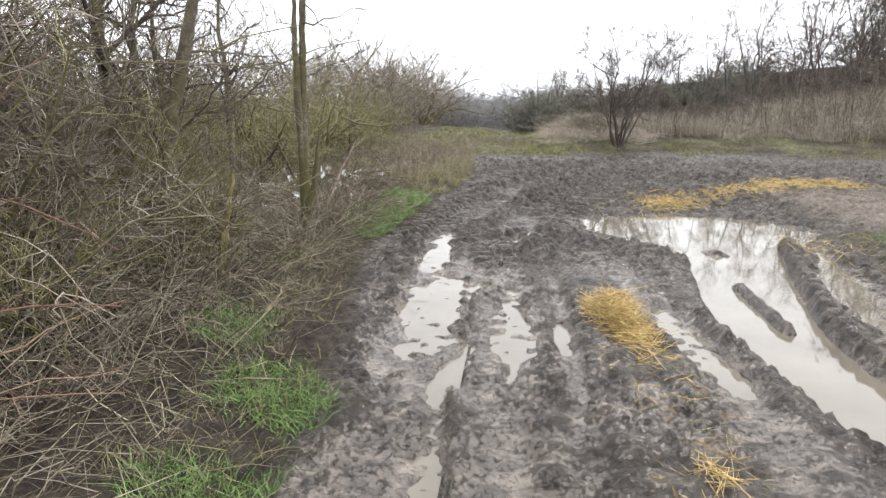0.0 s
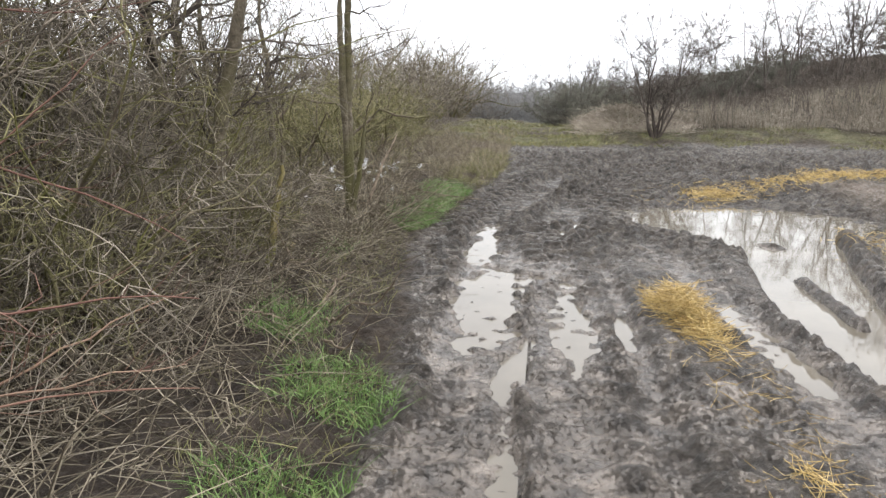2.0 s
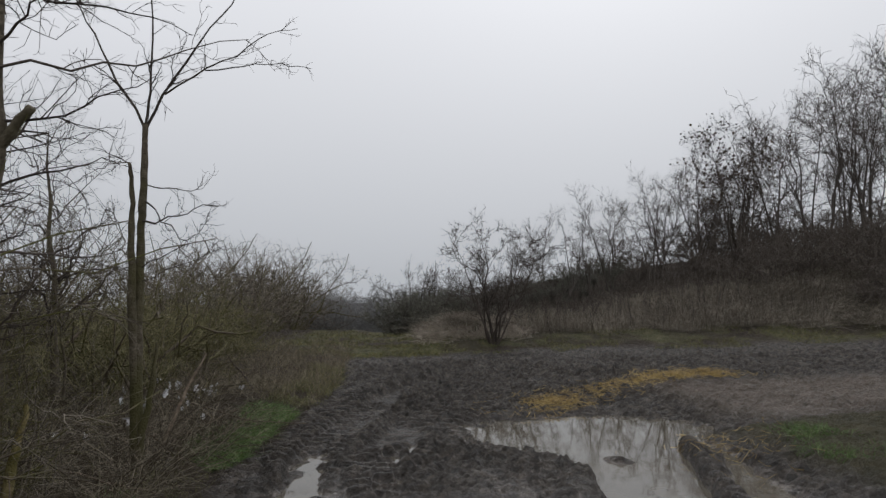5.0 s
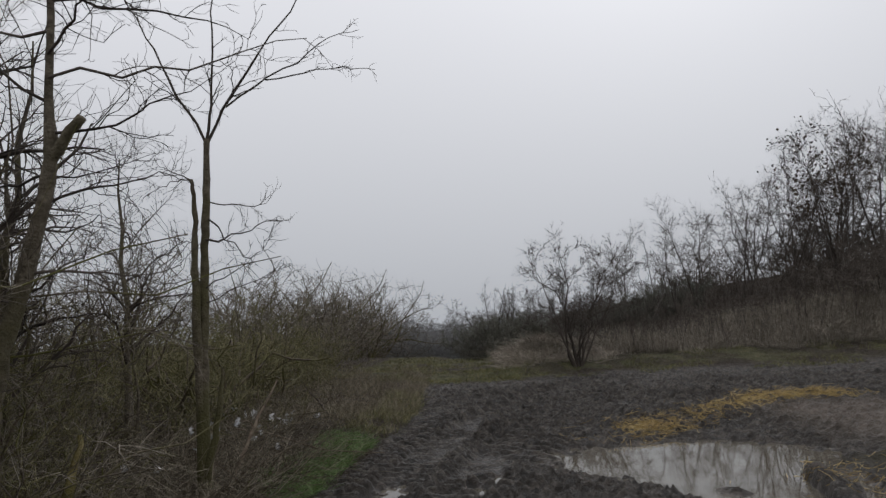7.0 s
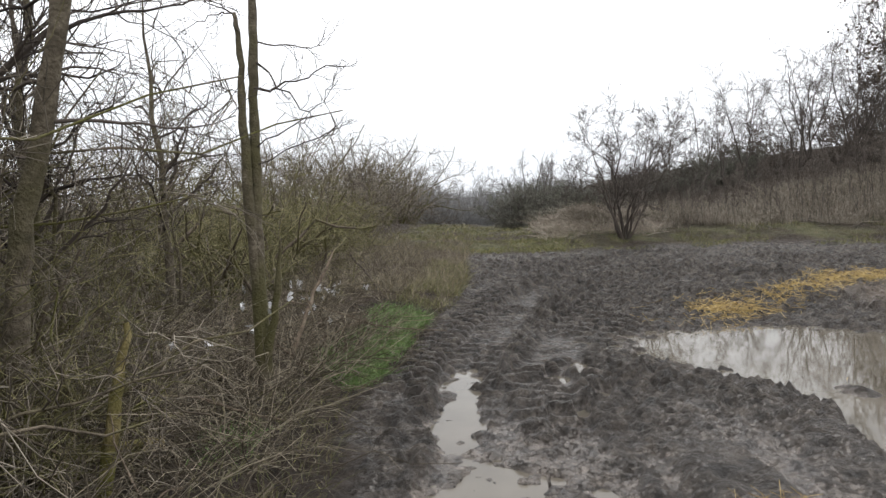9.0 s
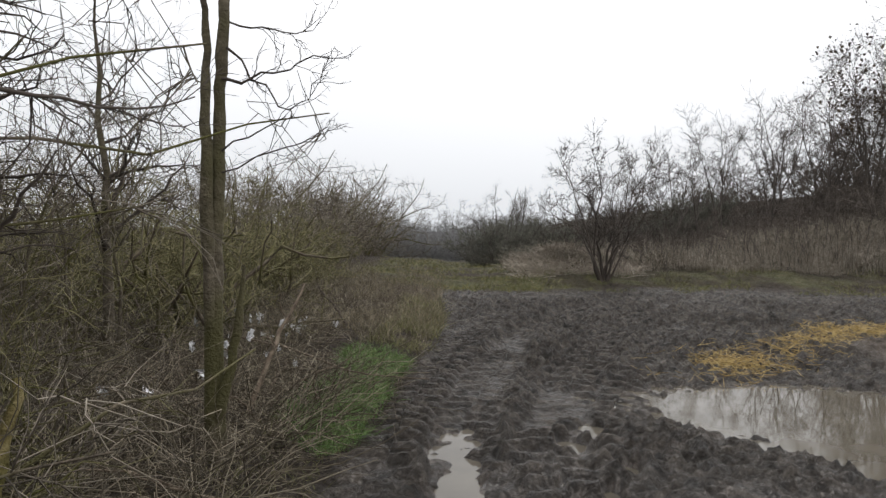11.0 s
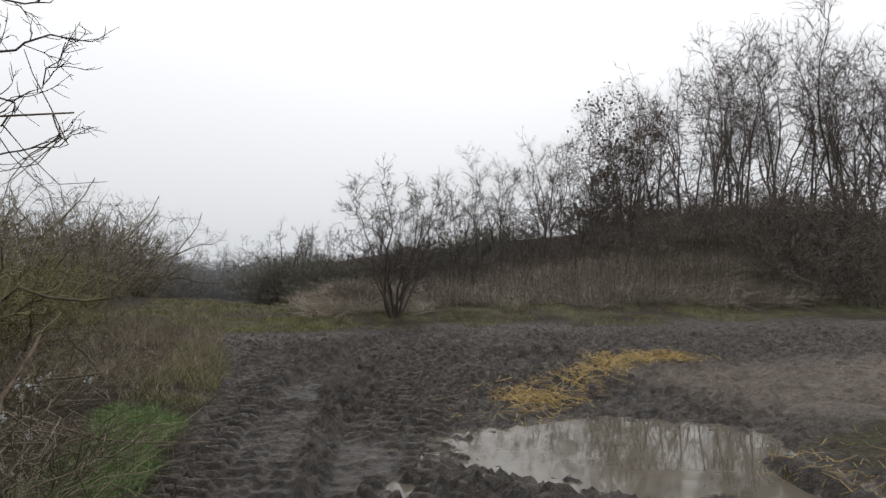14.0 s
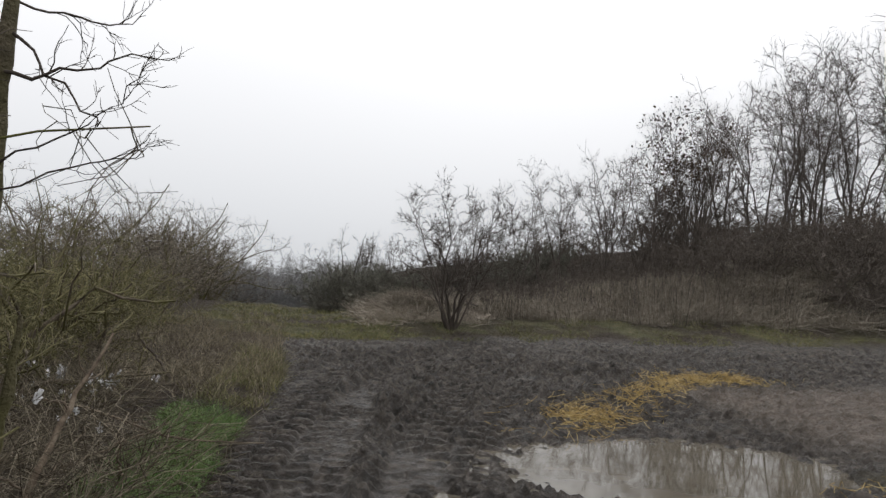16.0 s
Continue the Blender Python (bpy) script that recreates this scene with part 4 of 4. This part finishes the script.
# wood on the bank
wood = []
for n in range(4):
    t, c, lf = bare_tree((6.2, 5.6, 6.6, 5.8)[n], 0.056, (2, 1, 2, 3)[n], 0.12, 12, 7, 3, 0.08, 0.2, 0.36, 0.45, 0.0065, angle=46, leaves=420 if n == 3 else 0)
    pieces = [("trunk", t, M_WOOD), ("crown", c, M_WOOD)]
    if lf:
        pieces.append(("foliage", lf, M_LEAF))
    wood.append(set_plant("woodland_tree", "bare slender woodland tree on the bank" if n < 3 else "woodland tree keeping withered brown leaves at its top", "tree", pieces))
rows = [[], [], [], []]
for x in np.arange(6.0, 36, 1.2):
    for row in range(2):
        X, Y = x + rng.uniform(-0.4, 0.4), 29.5 + 3.2 * row + 0.12 * (x - 6) + rng.uniform(-1, 1)
        grow = np.interp(x, [6, 8.5, 11, 15, 19, 27, 36], [0.60, 0.64, 0.74, 0.92, 1.2, 1.6, 1.7])
        rows[int(rng.integers(0, 3))].append((X, Y, grow * rng.uniform(0.88, 1.1)))
rows[3] = [(14.6, 29.6, 0.92), (13.2, 30.2, 0.8), (15.6, 31.5, 0.95)]
for k in range(4):
    scatter(wood[k], rows[k], "wood on the bank", 0.04)

# dark undergrowth below the wood, and the hedge
st, tw = shrub_mesh(2.1, 1.4, 24, 7, 5, 0.014, 0.25, 0.009)
under = set_plant("undergrowth_bush", "dense dark bare undergrowth bush below the wood", "bush", [("woody_base", st, M_WOOD), ("crown", tw, M_UNDER)])
spots = []
for x in np.arange(5.0, 30, 1.3):
    spots.append((x + rng.uniform(-0.3, 0.3), 28.0 + 0.1 * x + rng.uniform(-0.5, 0.6), rng.uniform(0.75, 1.1) * np.interp(x, [5, 11, 16], [0.7, 0.9, 1.2])))
    spots.append((x + rng.uniform(-0.4, 0.4), 30.5 + 0.1 * x + rng.uniform(-0.5, 0.6), rng.uniform(1.0, 1.4) * np.interp(x, [5, 11, 16], [0.55, 0.7, 1.0])))
spots += [(x + rng.uniform(-0.5, 0.5), 33.5 + 0.12 * x, rng.uniform(1.4, 1.9) * np.interp(x, [6, 11, 18], [0.6, 0.8, 1.05])) for x in np.arange(6, 38, 2.4)]
spots += [(x + rng.uniform(-0.5, 0.5), 26.6 + rng.uniform(-0.6, 0.6), rng.uniform(0.9, 1.3)) for x in np.arange(14, 24, 1.6)]
spots += [(16.6, 24.6, 1.5), (18.0, 25.2, 1.8), (17.0, 22.9, 1.3), (15.9, 23.4, 1.0), (18.4, 22.6, 1.5), (19.6, 24.4, 1.9), (21.5, 26, 2.0), (15.2, 26.0, 1.3), (13.6, 27.2, 1.2)]
scatter(under, [(x, y, 0.84 * s) for x, y, s in spots], "undergrowth below the wood")
st, tw = shrub_mesh(2.15, 1.0, 60, 10, 4, 0.014, 0.08, 0.010, flat=1.0, low=0.02, reach=0.24)
hedge = set_plant("hedge_bush", "dense dark clipped hedge bush with a level top", "hedge", [("woody_base", st, M_WOOD), ("crown", tw, M_HEDGE)])
scatter(hedge, [(1.15 + 0.72 * n, 30.6 + 0.12 * n, rng.uniform(0.80, 0.85) * (1.1 if n < 2 else 1.0)) for n in range(13)], "hedge beside the far track", 0.02)
t3, c3, _ = bare_tree(3.7, 0.04, 5, 0.22, 7, 5, 2, 0.05, 0.45, 0.26, 0.5, 0.0045)
scatter(set_plant("hedge_tree", "bare bush growing up through the hedge", "tree", [("trunk", t3, M_WOOD), ("crown", c3, M_WOOD)]), [(1.7, 30.9, 0.86), (2.3, 31.2, 0.8)], "bushes rising above the hedge")

# wood in the valley and beyond, its mist painted into the pale colours
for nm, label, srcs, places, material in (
    ("misty_tree", "bare valley tree with mist painted into its pale colour", wood[:3], [(-4.5 + 1.9 * n + rng.uniform(-0.6, 0.6), 66 + rng.uniform(-3, 6), rng.uniform(0.45, 0.68)) for n in range(9)], M_HAZE_NEAR),
    ("distant_tree", "distant bare tree with mist painted into its pale colour", wood[:3], [(-16 + 4.2 * n + rng.uniform(-1.5, 1.5), 125 + rng.uniform(-8, 12), rng.uniform(0.9, 1.25)) for n in range(9)], M_HAZE),
    ("misty_bush", "bare valley bush with mist painted into its pale colour", [grey, under, under], [(-5.5 + 0.42 * n + rng.uniform(-0.4, 0.4), 50 + rng.uniform(-4, 14), rng.uniform(0.6, 0.8) * (1.0 if n % 3 == 0 else 1.75)) for n in range(27)], M_HAZE_NEAR),
    ("distant_bush", "distant bare bush with mist painted into its pale colour", [grey, under, under], [(-9 + 1.5 * n + rng.uniform(-1, 1), 92 + rng.uniform(-8, 8), rng.uniform(0.8, 1.1) * (1.0 if n % 3 == 0 else 1.9)) for n in range(13)], M_HAZE)):
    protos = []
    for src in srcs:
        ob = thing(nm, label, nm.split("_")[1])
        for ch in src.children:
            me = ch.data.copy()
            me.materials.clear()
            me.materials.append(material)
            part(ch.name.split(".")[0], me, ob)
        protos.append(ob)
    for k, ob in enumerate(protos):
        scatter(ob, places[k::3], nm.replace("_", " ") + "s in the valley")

# ---- reeds, grass and straw ----
def blade_field(name, label, category, x, y, h, w, material, tilt=0.25, bend=0.4, group=""):
    P0 = np.stack([x, y, ground_z(x, y) - 0.02], -1)
    D = unit(np.stack([rng.normal(size=len(x)) * tilt, rng.normal(size=len(x)) * tilt, np.ones(len(x))], -1))
    ob = tagged(new(name, mesh_of(name, *blades(P0, D, h, w, bend), material)), label, category, group, "stuff")
    return ob


def oval(n, cx, cy, rx, ry):
    a, q = rng.uniform(0, 2 * np.pi, n), np.sqrt(rng.random(n))
    x, y = cx + rx * q * np.cos(a), cy + ry * q * np.sin(a)
    keep = vnoise(x, y, 2.2, 31) + 0.42 - 0.35 * q > rng.random(n) * 0.35
    return x[keep], y[keep]


def verge(n, y0, y1, lo, hi):
    y = rng.uniform(y0, y1, n)
    x = np.interp(y, *EDGE) - rng.uniform(lo, hi, n)
    keep = vnoise(x, y, 1.8, 37) > -0.22
    return x[keep], y[keep]


for cx, cy, rx, ry, n in ((-0.58, 5.1, 0.38, 0.5, 2900), (-0.55, 4.4, 0.32, 0.36, 1300), (-1.0, 6.25, 0.42, 0.55, 3000), (-1.45, 7.9, 0.25, 0.4, 1200), (-1.04, 10.7, 0.40, 1.2, 11000), (-0.98, 12.4, 0.36, 0.8, 7000), (4.75, 9.3, 0.45, 0.75, 2200)):
    x, y = oval(n, cx, cy, rx, ry)
    blade_field("grass_patch", "patch of fresh green grass on the verge", "grass", x, y, rng.uniform(0.05, 0.16, len(x)), rng.uniform(0.003, 0.006, len(x)), M_GRASS, 0.55, 0.6, "grass patches")
x, y = verge(3000, 4.2, 12.5, 0.05, 0.7)
blade_field("verge_grass", "thin yellowing grass among the litter", "grass", x, y, rng.uniform(0.06, 0.2, len(x)), rng.uniform(0.002, 0.005, len(x)), M_GRASS_YEL, 0.6, 0.6)
x, y = verge(6000, 3.4, 12.0, 0.2, 2.4)
blade_field("dead_stalks", "matted dead pale stalks on the verge", "grass", x, y, rng.uniform(0.12, 0.5, len(x)), rng.uniform(0.002, 0.006, len(x)), M_TWIG_DEAD, 1.3, 0.6)
x, y = verge(12000, 13.2, 22.5, 0.0, 2.9)
blade_field("dry_grass", "dry tan grass along the track edge", "grass", x, y, rng.uniform(0.12, 0.42, len(x)), rng.uniform(0.003, 0.008, len(x)), M_DRYGRASS, 0.45, 0.5)
x, y = verge(4000, 13.0, 18.5, -0.05, 0.7)
blade_field("verge_grass", "yellow-green grass at the track edge", "grass", x, y, rng.uniform(0.08, 0.25, len(x)), rng.uniform(0.003, 0.007, len(x)), M_GRASS_YEL, 0.5, 0.5)
x, y = rng.uniform(-1.8, 15, 18000), 20.5 + rng.random(18000) ** 1.2 * 3.0
keep = fbm(x, y, 1.1, 2, 71) > 0.02
blade_field("turf_strip", "short dull green turf beyond the mud", "grass", x[keep], y[keep], rng.uniform(0.05, 0.16, keep.sum()), rng.uniform(0.006, 0.014, keep.sum()), M_GRASS_YEL, 0.5, 0.5)
n = 9000
x, y = rng.uniform(-2.6, 2.6, n), 21.0 + rng.random(n) ** 1.3 * 14.0
keep = fbm(x, y, 0.9, 2, 73) > -0.08
x, y, n = x[keep], y[keep], int(keep.sum())
blade_field("lane_grass", "patchy yellow-green grass along the disused lane", "grass", x, y, rng.uniform(0.06, 0.22, n), rng.uniform(0.008, 0.018, n), M_GRASS_YEL, 0.6, 0.5)
n = 2600
x, y = rng.uniform(1.5, 4.6, n), rng.uniform(22.3, 25.6, n)
blade_field("matted_grass", "flattened pale dead grass matted over a low mound", "grass", x, y, rng.uniform(0.2, 0.5, n), rng.uniform(0.008, 0.016, n), M_PALE, 1.1, 0.8)
n = 12000
x, y = rng.uniform(4.6, 22, n), 22.4 + rng.random(n) * 5.0
keep = (vnoise(x, y, 0.8, 77) > -0.12 + 0.2 * rng.random(n)) & (y > 22.3 + 1.4 * (fbm(x, y * 0.3, 0.8, 2, 81) + 0.4))
blade_field("reed_bed", "tall dry tan reeds below the bank", "reeds", x[keep], y[keep], rng.uniform(0.35, 0.8, keep.sum()) + 0.5 * (vnoise(x[keep], y[keep], 0.6, 55) + 0.4), rng.uniform(0.005, 0.012, keep.sum()), M_REED, 0.34, 0.7)
n = 14000
x, y = np.where(rng.random(n) < 0.4, rng.uniform(1.5, 6, n), rng.uniform(1.8, 24, n)), 22.8 + rng.random(n) ** 1.3 * 7.0
kp = y > 22.6 + 2.0 * (fbm(x, y * 0.3, 0.7, 2, 83) + 0.35)
x, y, n = x[kp], y[kp], int(kp.sum())
blade_field("rank_grass", "rank pale dead grass on the bank", "grass", x, y, rng.uniform(0.3, 0.8, n), rng.uniform(0.007, 0.015, n), M_REED, 0.7, 0.9)


n = 900
x, y = rng.uniform(4.8, 21, n), 22.6 + rng.random(n) * 4.0
wp, wr = limbs(np.stack([x, y, ground_z(x, y) - 0.03], -1), unit(np.stack([rng.normal(size=n) * 0.12, rng.normal(size=n) * 0.12, np.ones(n)], -1)), rng.uniform(0.6, 1.5, n), np.full(n, 0.005), 4, 0.1, -0.05, 0.5, 0.01, 0.15)
ws = sprout(wp, wr, 4, 0.22, 35, 0.2, 3, 0.1, 0.0, 0.8, 0.5, 0.6, 0.03, 0.003)
tagged(new("weed_stalks", mesh_of("weed_stalks", *merged(tubes(wp, wr, 3), tubes(*ws, 3)), M_TWIG_DARK)), "dead dark weed stalks among the reeds", "weeds", kind="stuff")


def tussock(n, r, h):
    a, q = rng.uniform(0, 2 * np.pi, n), np.sqrt(rng.random(n)) * r
    P0 = np.stack([np.cos(a) * q, np.sin(a) * q, np.full(n, -0.04)], -1)
    D = unit(np.stack([np.cos(a), np.sin(a), np.zeros(n)], -1) * rng.uniform(0.0, 0.45, (n, 1)) + Z * rng.uniform(0.6, 1.2, (n, 1)) + rng.normal(size=(n, 3)) * 0.55)
    V, F = blades(P0, D, h * rng.uniform(0.35, 1.1, n), rng.uniform(0.006, 0.014, n), 0.9)
    return V, F


tus = set_plant("grass_tussock", "drooping tussock of dead tan grass", "grass", [("leaf_tuft", tussock(800, 0.75, 0.8), M_REED)])
places = [(rng.uniform(1.9, 5.0), rng.uniform(23.4, 27.0), rng.uniform(0.35, 0.6)) for _ in range(14)]
places += [(rng.uniform(5.5, 11), rng.uniform(23.0, 26.5), rng.uniform(0.45, 0.8)) for _ in range(26)]
places += [(rng.uniform(9.5, 19), rng.uniform(23.0, 28.0), rng.uniform(0.7, 1.2)) for _ in range(80)]
scatter(tus, places, "tussocks on the bank")


def straw(name, label, x, y, lift, length, radius=0.0022):
    n = len(x)
    z = ground_z(x, y) + lift
    a = rng.uniform(0, 2 * np.pi, n)
    D = unit(np.stack([np.cos(a), np.sin(a), rng.normal(size=n) * 0.36], -1))
    L = length * rng.uniform(0.4, 1.2, n)
    P, R = limbs(np.stack([x, y, z], -1) - D * L[:, None] * 0.5, D, L, np.full(n, radius) * rng.uniform(0.7, 1.3, n), 3, 0.12, -0.05, 0.9, 0.02, 0.1)
    P[..., 2] = np.maximum(P[..., 2], ground_z(P[..., 0].ravel(), P[..., 1].ravel()).reshape(P.shape[:2]) + 0.004)
    return tagged(new(name, mesh_of(name, *tubes(P, R, 3), M_STRAW)), label, "straw", "scattered straw", "stuff")


n = 950
q = rng.normal(size=(n, 2)) * 0.36 + np.array([(0.1, 0.55), (-0.25, 0.25), (0.2, 0.0), (0.05, -0.35), (0.3, -0.75)])[rng.integers(0, 5, n)]
sx, sy = 1.41 + 0.16 * q[:, 0] - 0.07 * q[:, 1], 6.68 + 0.5 * q[:, 1]
dome = np.maximum(0, 1 - (q**2).sum(1) / 1.1) * (0.5 + 1.2 * np.abs(vnoise(sx, sy, 9.0, 13)))
straw("straw_heap", "loose heap of golden straw on the mud ridge", sx, sy, 0.005 + rng.random(len(sx)) ** 1.5 * 0.26 * dome, 0.26, 0.0017)
n = 700
x = 1.2 + rng.random(n) * 0.62
y = 4.3 + rng.random(n) * 3.2
keep = rng.random(n) < np.exp(-(((x - 1.62 + 0.1 * (y - 5)) / 0.22) ** 2)) * 0.45 + 0.04
straw("straw_wisps", "stray straw stalks trodden into the mud", x[keep], y[keep], 0.005, 0.14, 0.0013)
n = 42
straw("straw_wisps", "small tuft of pale straw stalks on the mud", 1.56 + rng.normal(size=n) * 0.05, 4.66 + rng.normal(size=n) * 0.06, 0.006 + rng.random(n) * 0.03, 0.2, 0.0016)
n = 5200
s = rng.random(n) ** 0.75
x = np.interp(s, [0, 0.2, 0.45, 0.7, 1.0], [2.3, 2.95, 4.0, 5.6, 6.9]) + rng.normal(size=n) * 0.26
y = np.interp(s, [0, 0.2, 0.45, 0.7, 1.0], [12.5, 12.95, 13.7, 15.5, 15.7]) + rng.normal(size=n) * 0.27
keep = vnoise(x, y, 1.6, 91) + 0.7 * vnoise(x, y, 5.0, 93) > 0.0 + 0.5 * (rng.random(n) - 0.5)
straw("straw_trail", "long trail of golden straw across the mud", x[keep], y[keep], 0.006 + rng.random(keep.sum()) ** 2 * 0.05, 0.2, 0.0026)
n = 240
straw("straw_wisps", "stray straw at the rim of the puddle", 3.9 + rng.normal(size=n) * 0.35, 9.9 + rng.normal(size=n) * 0.5, 0.006, 0.16)

heap = set_plant("dead_grass_heap", "collapsed heap of pale dead grass beside the small tree", "grass", [("leaf_tuft", tussock(420, 0.5, 0.75), M_PALE)])
scatter(heap, [(rng.uniform(1.7, 4.0), rng.uniform(22.6, 24.6), rng.uniform(0.35, 0.65)) for _ in range(14)] + [(rng.uniform(3.8, 7), rng.uniform(23.2, 25.5), rng.uniform(0.4, 0.65)) for _ in range(5)], "dead grass heaps")

# ---- fallen sticks, dead stems and litter ----
def stick(name, label, points, radii, material=M_STICK, twigs=0):
    P, R = path_tube(points, radii, 6, 12, 0.008)
    ob = thing(name, label, "stick")
    part("stem", mesh_of("stem", *tubes(P, R, 7), material), ob)
    if twigs:
        Q, S = sprout(P, R, twigs, 0.3, 45, 0.1, 4, 0.2, 0, 0.5, 0.3, 0.4, 0.03, 0.002)
        for i in range(twigs):
            part("side_twig", mesh_of("side_twig", *tubes(Q[i:i + 1], S[i:i + 1], 4), material), ob)


def gp(x, y, up):
    return (x, y, float(ground_z(x, y)[0]) + up)


stick("fallen_branch", "thin bare branch lying across the grass", [gp(-2.3, 12.1, 0.25), gp(-1.7, 11.75, 0.22), gp(-1.07, 11.3, 0.10), gp(-0.38, 11.6, 0.03)], [0.012, 0.011, 0.009, 0.004], twigs=5)
stick("leaning_stick", "dark dead stick leaning out of the brambles", [gp(-1.6, 9.9, -0.02), gp(-1.5, 10.2, 0.45), gp(-1.35, 10.6, 0.95)], [0.022, 0.018, 0.008], twigs=6)
stick("crooked_stick", "crooked dark stick poking from the brambles", [gp(-1.55, 14.2, 0.02), gp(-1.75, 14.4, 0.25), gp(-2.0, 14.5, 0.5)], [0.018, 0.014, 0.006], M_TWIG_DARK, 4)
stick("broken_stem", "broken rotten stem with peeling yellowish wood", [gp(-1.75, 7.3, -0.05), gp(-1.68, 7.35, 0.4), gp(-1.62, 7.4, 0.8)], [0.042, 0.032, 0.014], M_LOG)
stick("fallen_log", "mossy rotten log lying on the verge", [gp(-2.7, 7.2, 0.05), gp(-2.2, 7.6, 0.06), gp(-1.75, 7.95, 0.05)], [0.06, 0.055, 0.045], M_LOG)
for _ in range(26):
    y = rng.uniform(4.0, 12.5)
    x = float(np.interp(y, *EDGE)) - rng.uniform(0.25, 2.2)
    a, L = rng.uniform(0, 6.28), rng.uniform(0.25, 0.7)
    stick("dead_stick", "pale dead stick among the brambles", [gp(x, y, 0.03), gp(x + L / 2 * math.cos(a), y + L / 2 * math.sin(a), 0.08 + rng.random() * 0.15), gp(x + L * math.cos(a), y + L * math.sin(a), 0.1 + rng.random() * 0.4)], [0.009, 0.007, 0.003])


def scrap_mesh(w, h):
    """A crumpled rag of film with ragged edges."""
    k = 6
    u, v = np.meshgrid(np.linspace(-0.5, 0.5, k), np.linspace(0, 1, k))
    V = np.stack([u * w * (1 + 0.5 * rng.normal(size=u.shape) * 0.4), rng.normal(size=u.shape) * w * 0.22, -v * h + rng.normal(size=u.shape) * h * 0.06], -1).reshape(-1, 3)
    i = np.arange(k * k).reshape(k, k)
    F = np.stack([i[:-1, :-1], i[:-1, 1:], i[1:, 1:], i[1:, :-1]], -1).reshape(-1, 4)
    F = F[rng.random(len(F)) > 0.14]
    return mesh_of("plastic_scrap", V, F, M_PLASTIC)


scraps = [scrap_mesh(*wh) for wh in ((0.05, 0.08), (0.09, 0.07), (0.05, 0.11), (0.12, 0.07))]
for n in range(36):
    if n < 22:
        x, y, z, big = -2.55 + rng.normal() * 0.4, 13.2 + rng.normal() * 0.45, rng.uniform(0.08, 0.3), rng.uniform(0.6, 1.3)
    else:
        x, y, z, big = rng.uniform(-2.6, -1.6), rng.uniform(8.6, 12.0), rng.uniform(0.1, 0.55), rng.uniform(0.5, 1.0)
    ob = new("plastic_scrap", scraps[n % 4])
    ob.matrix_world = Matrix.LocRotScale((x, y, float(ground_z(x, y)[0]) + z), Euler((rng.normal() * 0.5, rng.normal() * 0.5, rng.uniform(0, 6.28))), (big,) * 3)
    tagged(ob, "torn white plastic scrap caught in the brambles", "litter", "litter in the brambles")
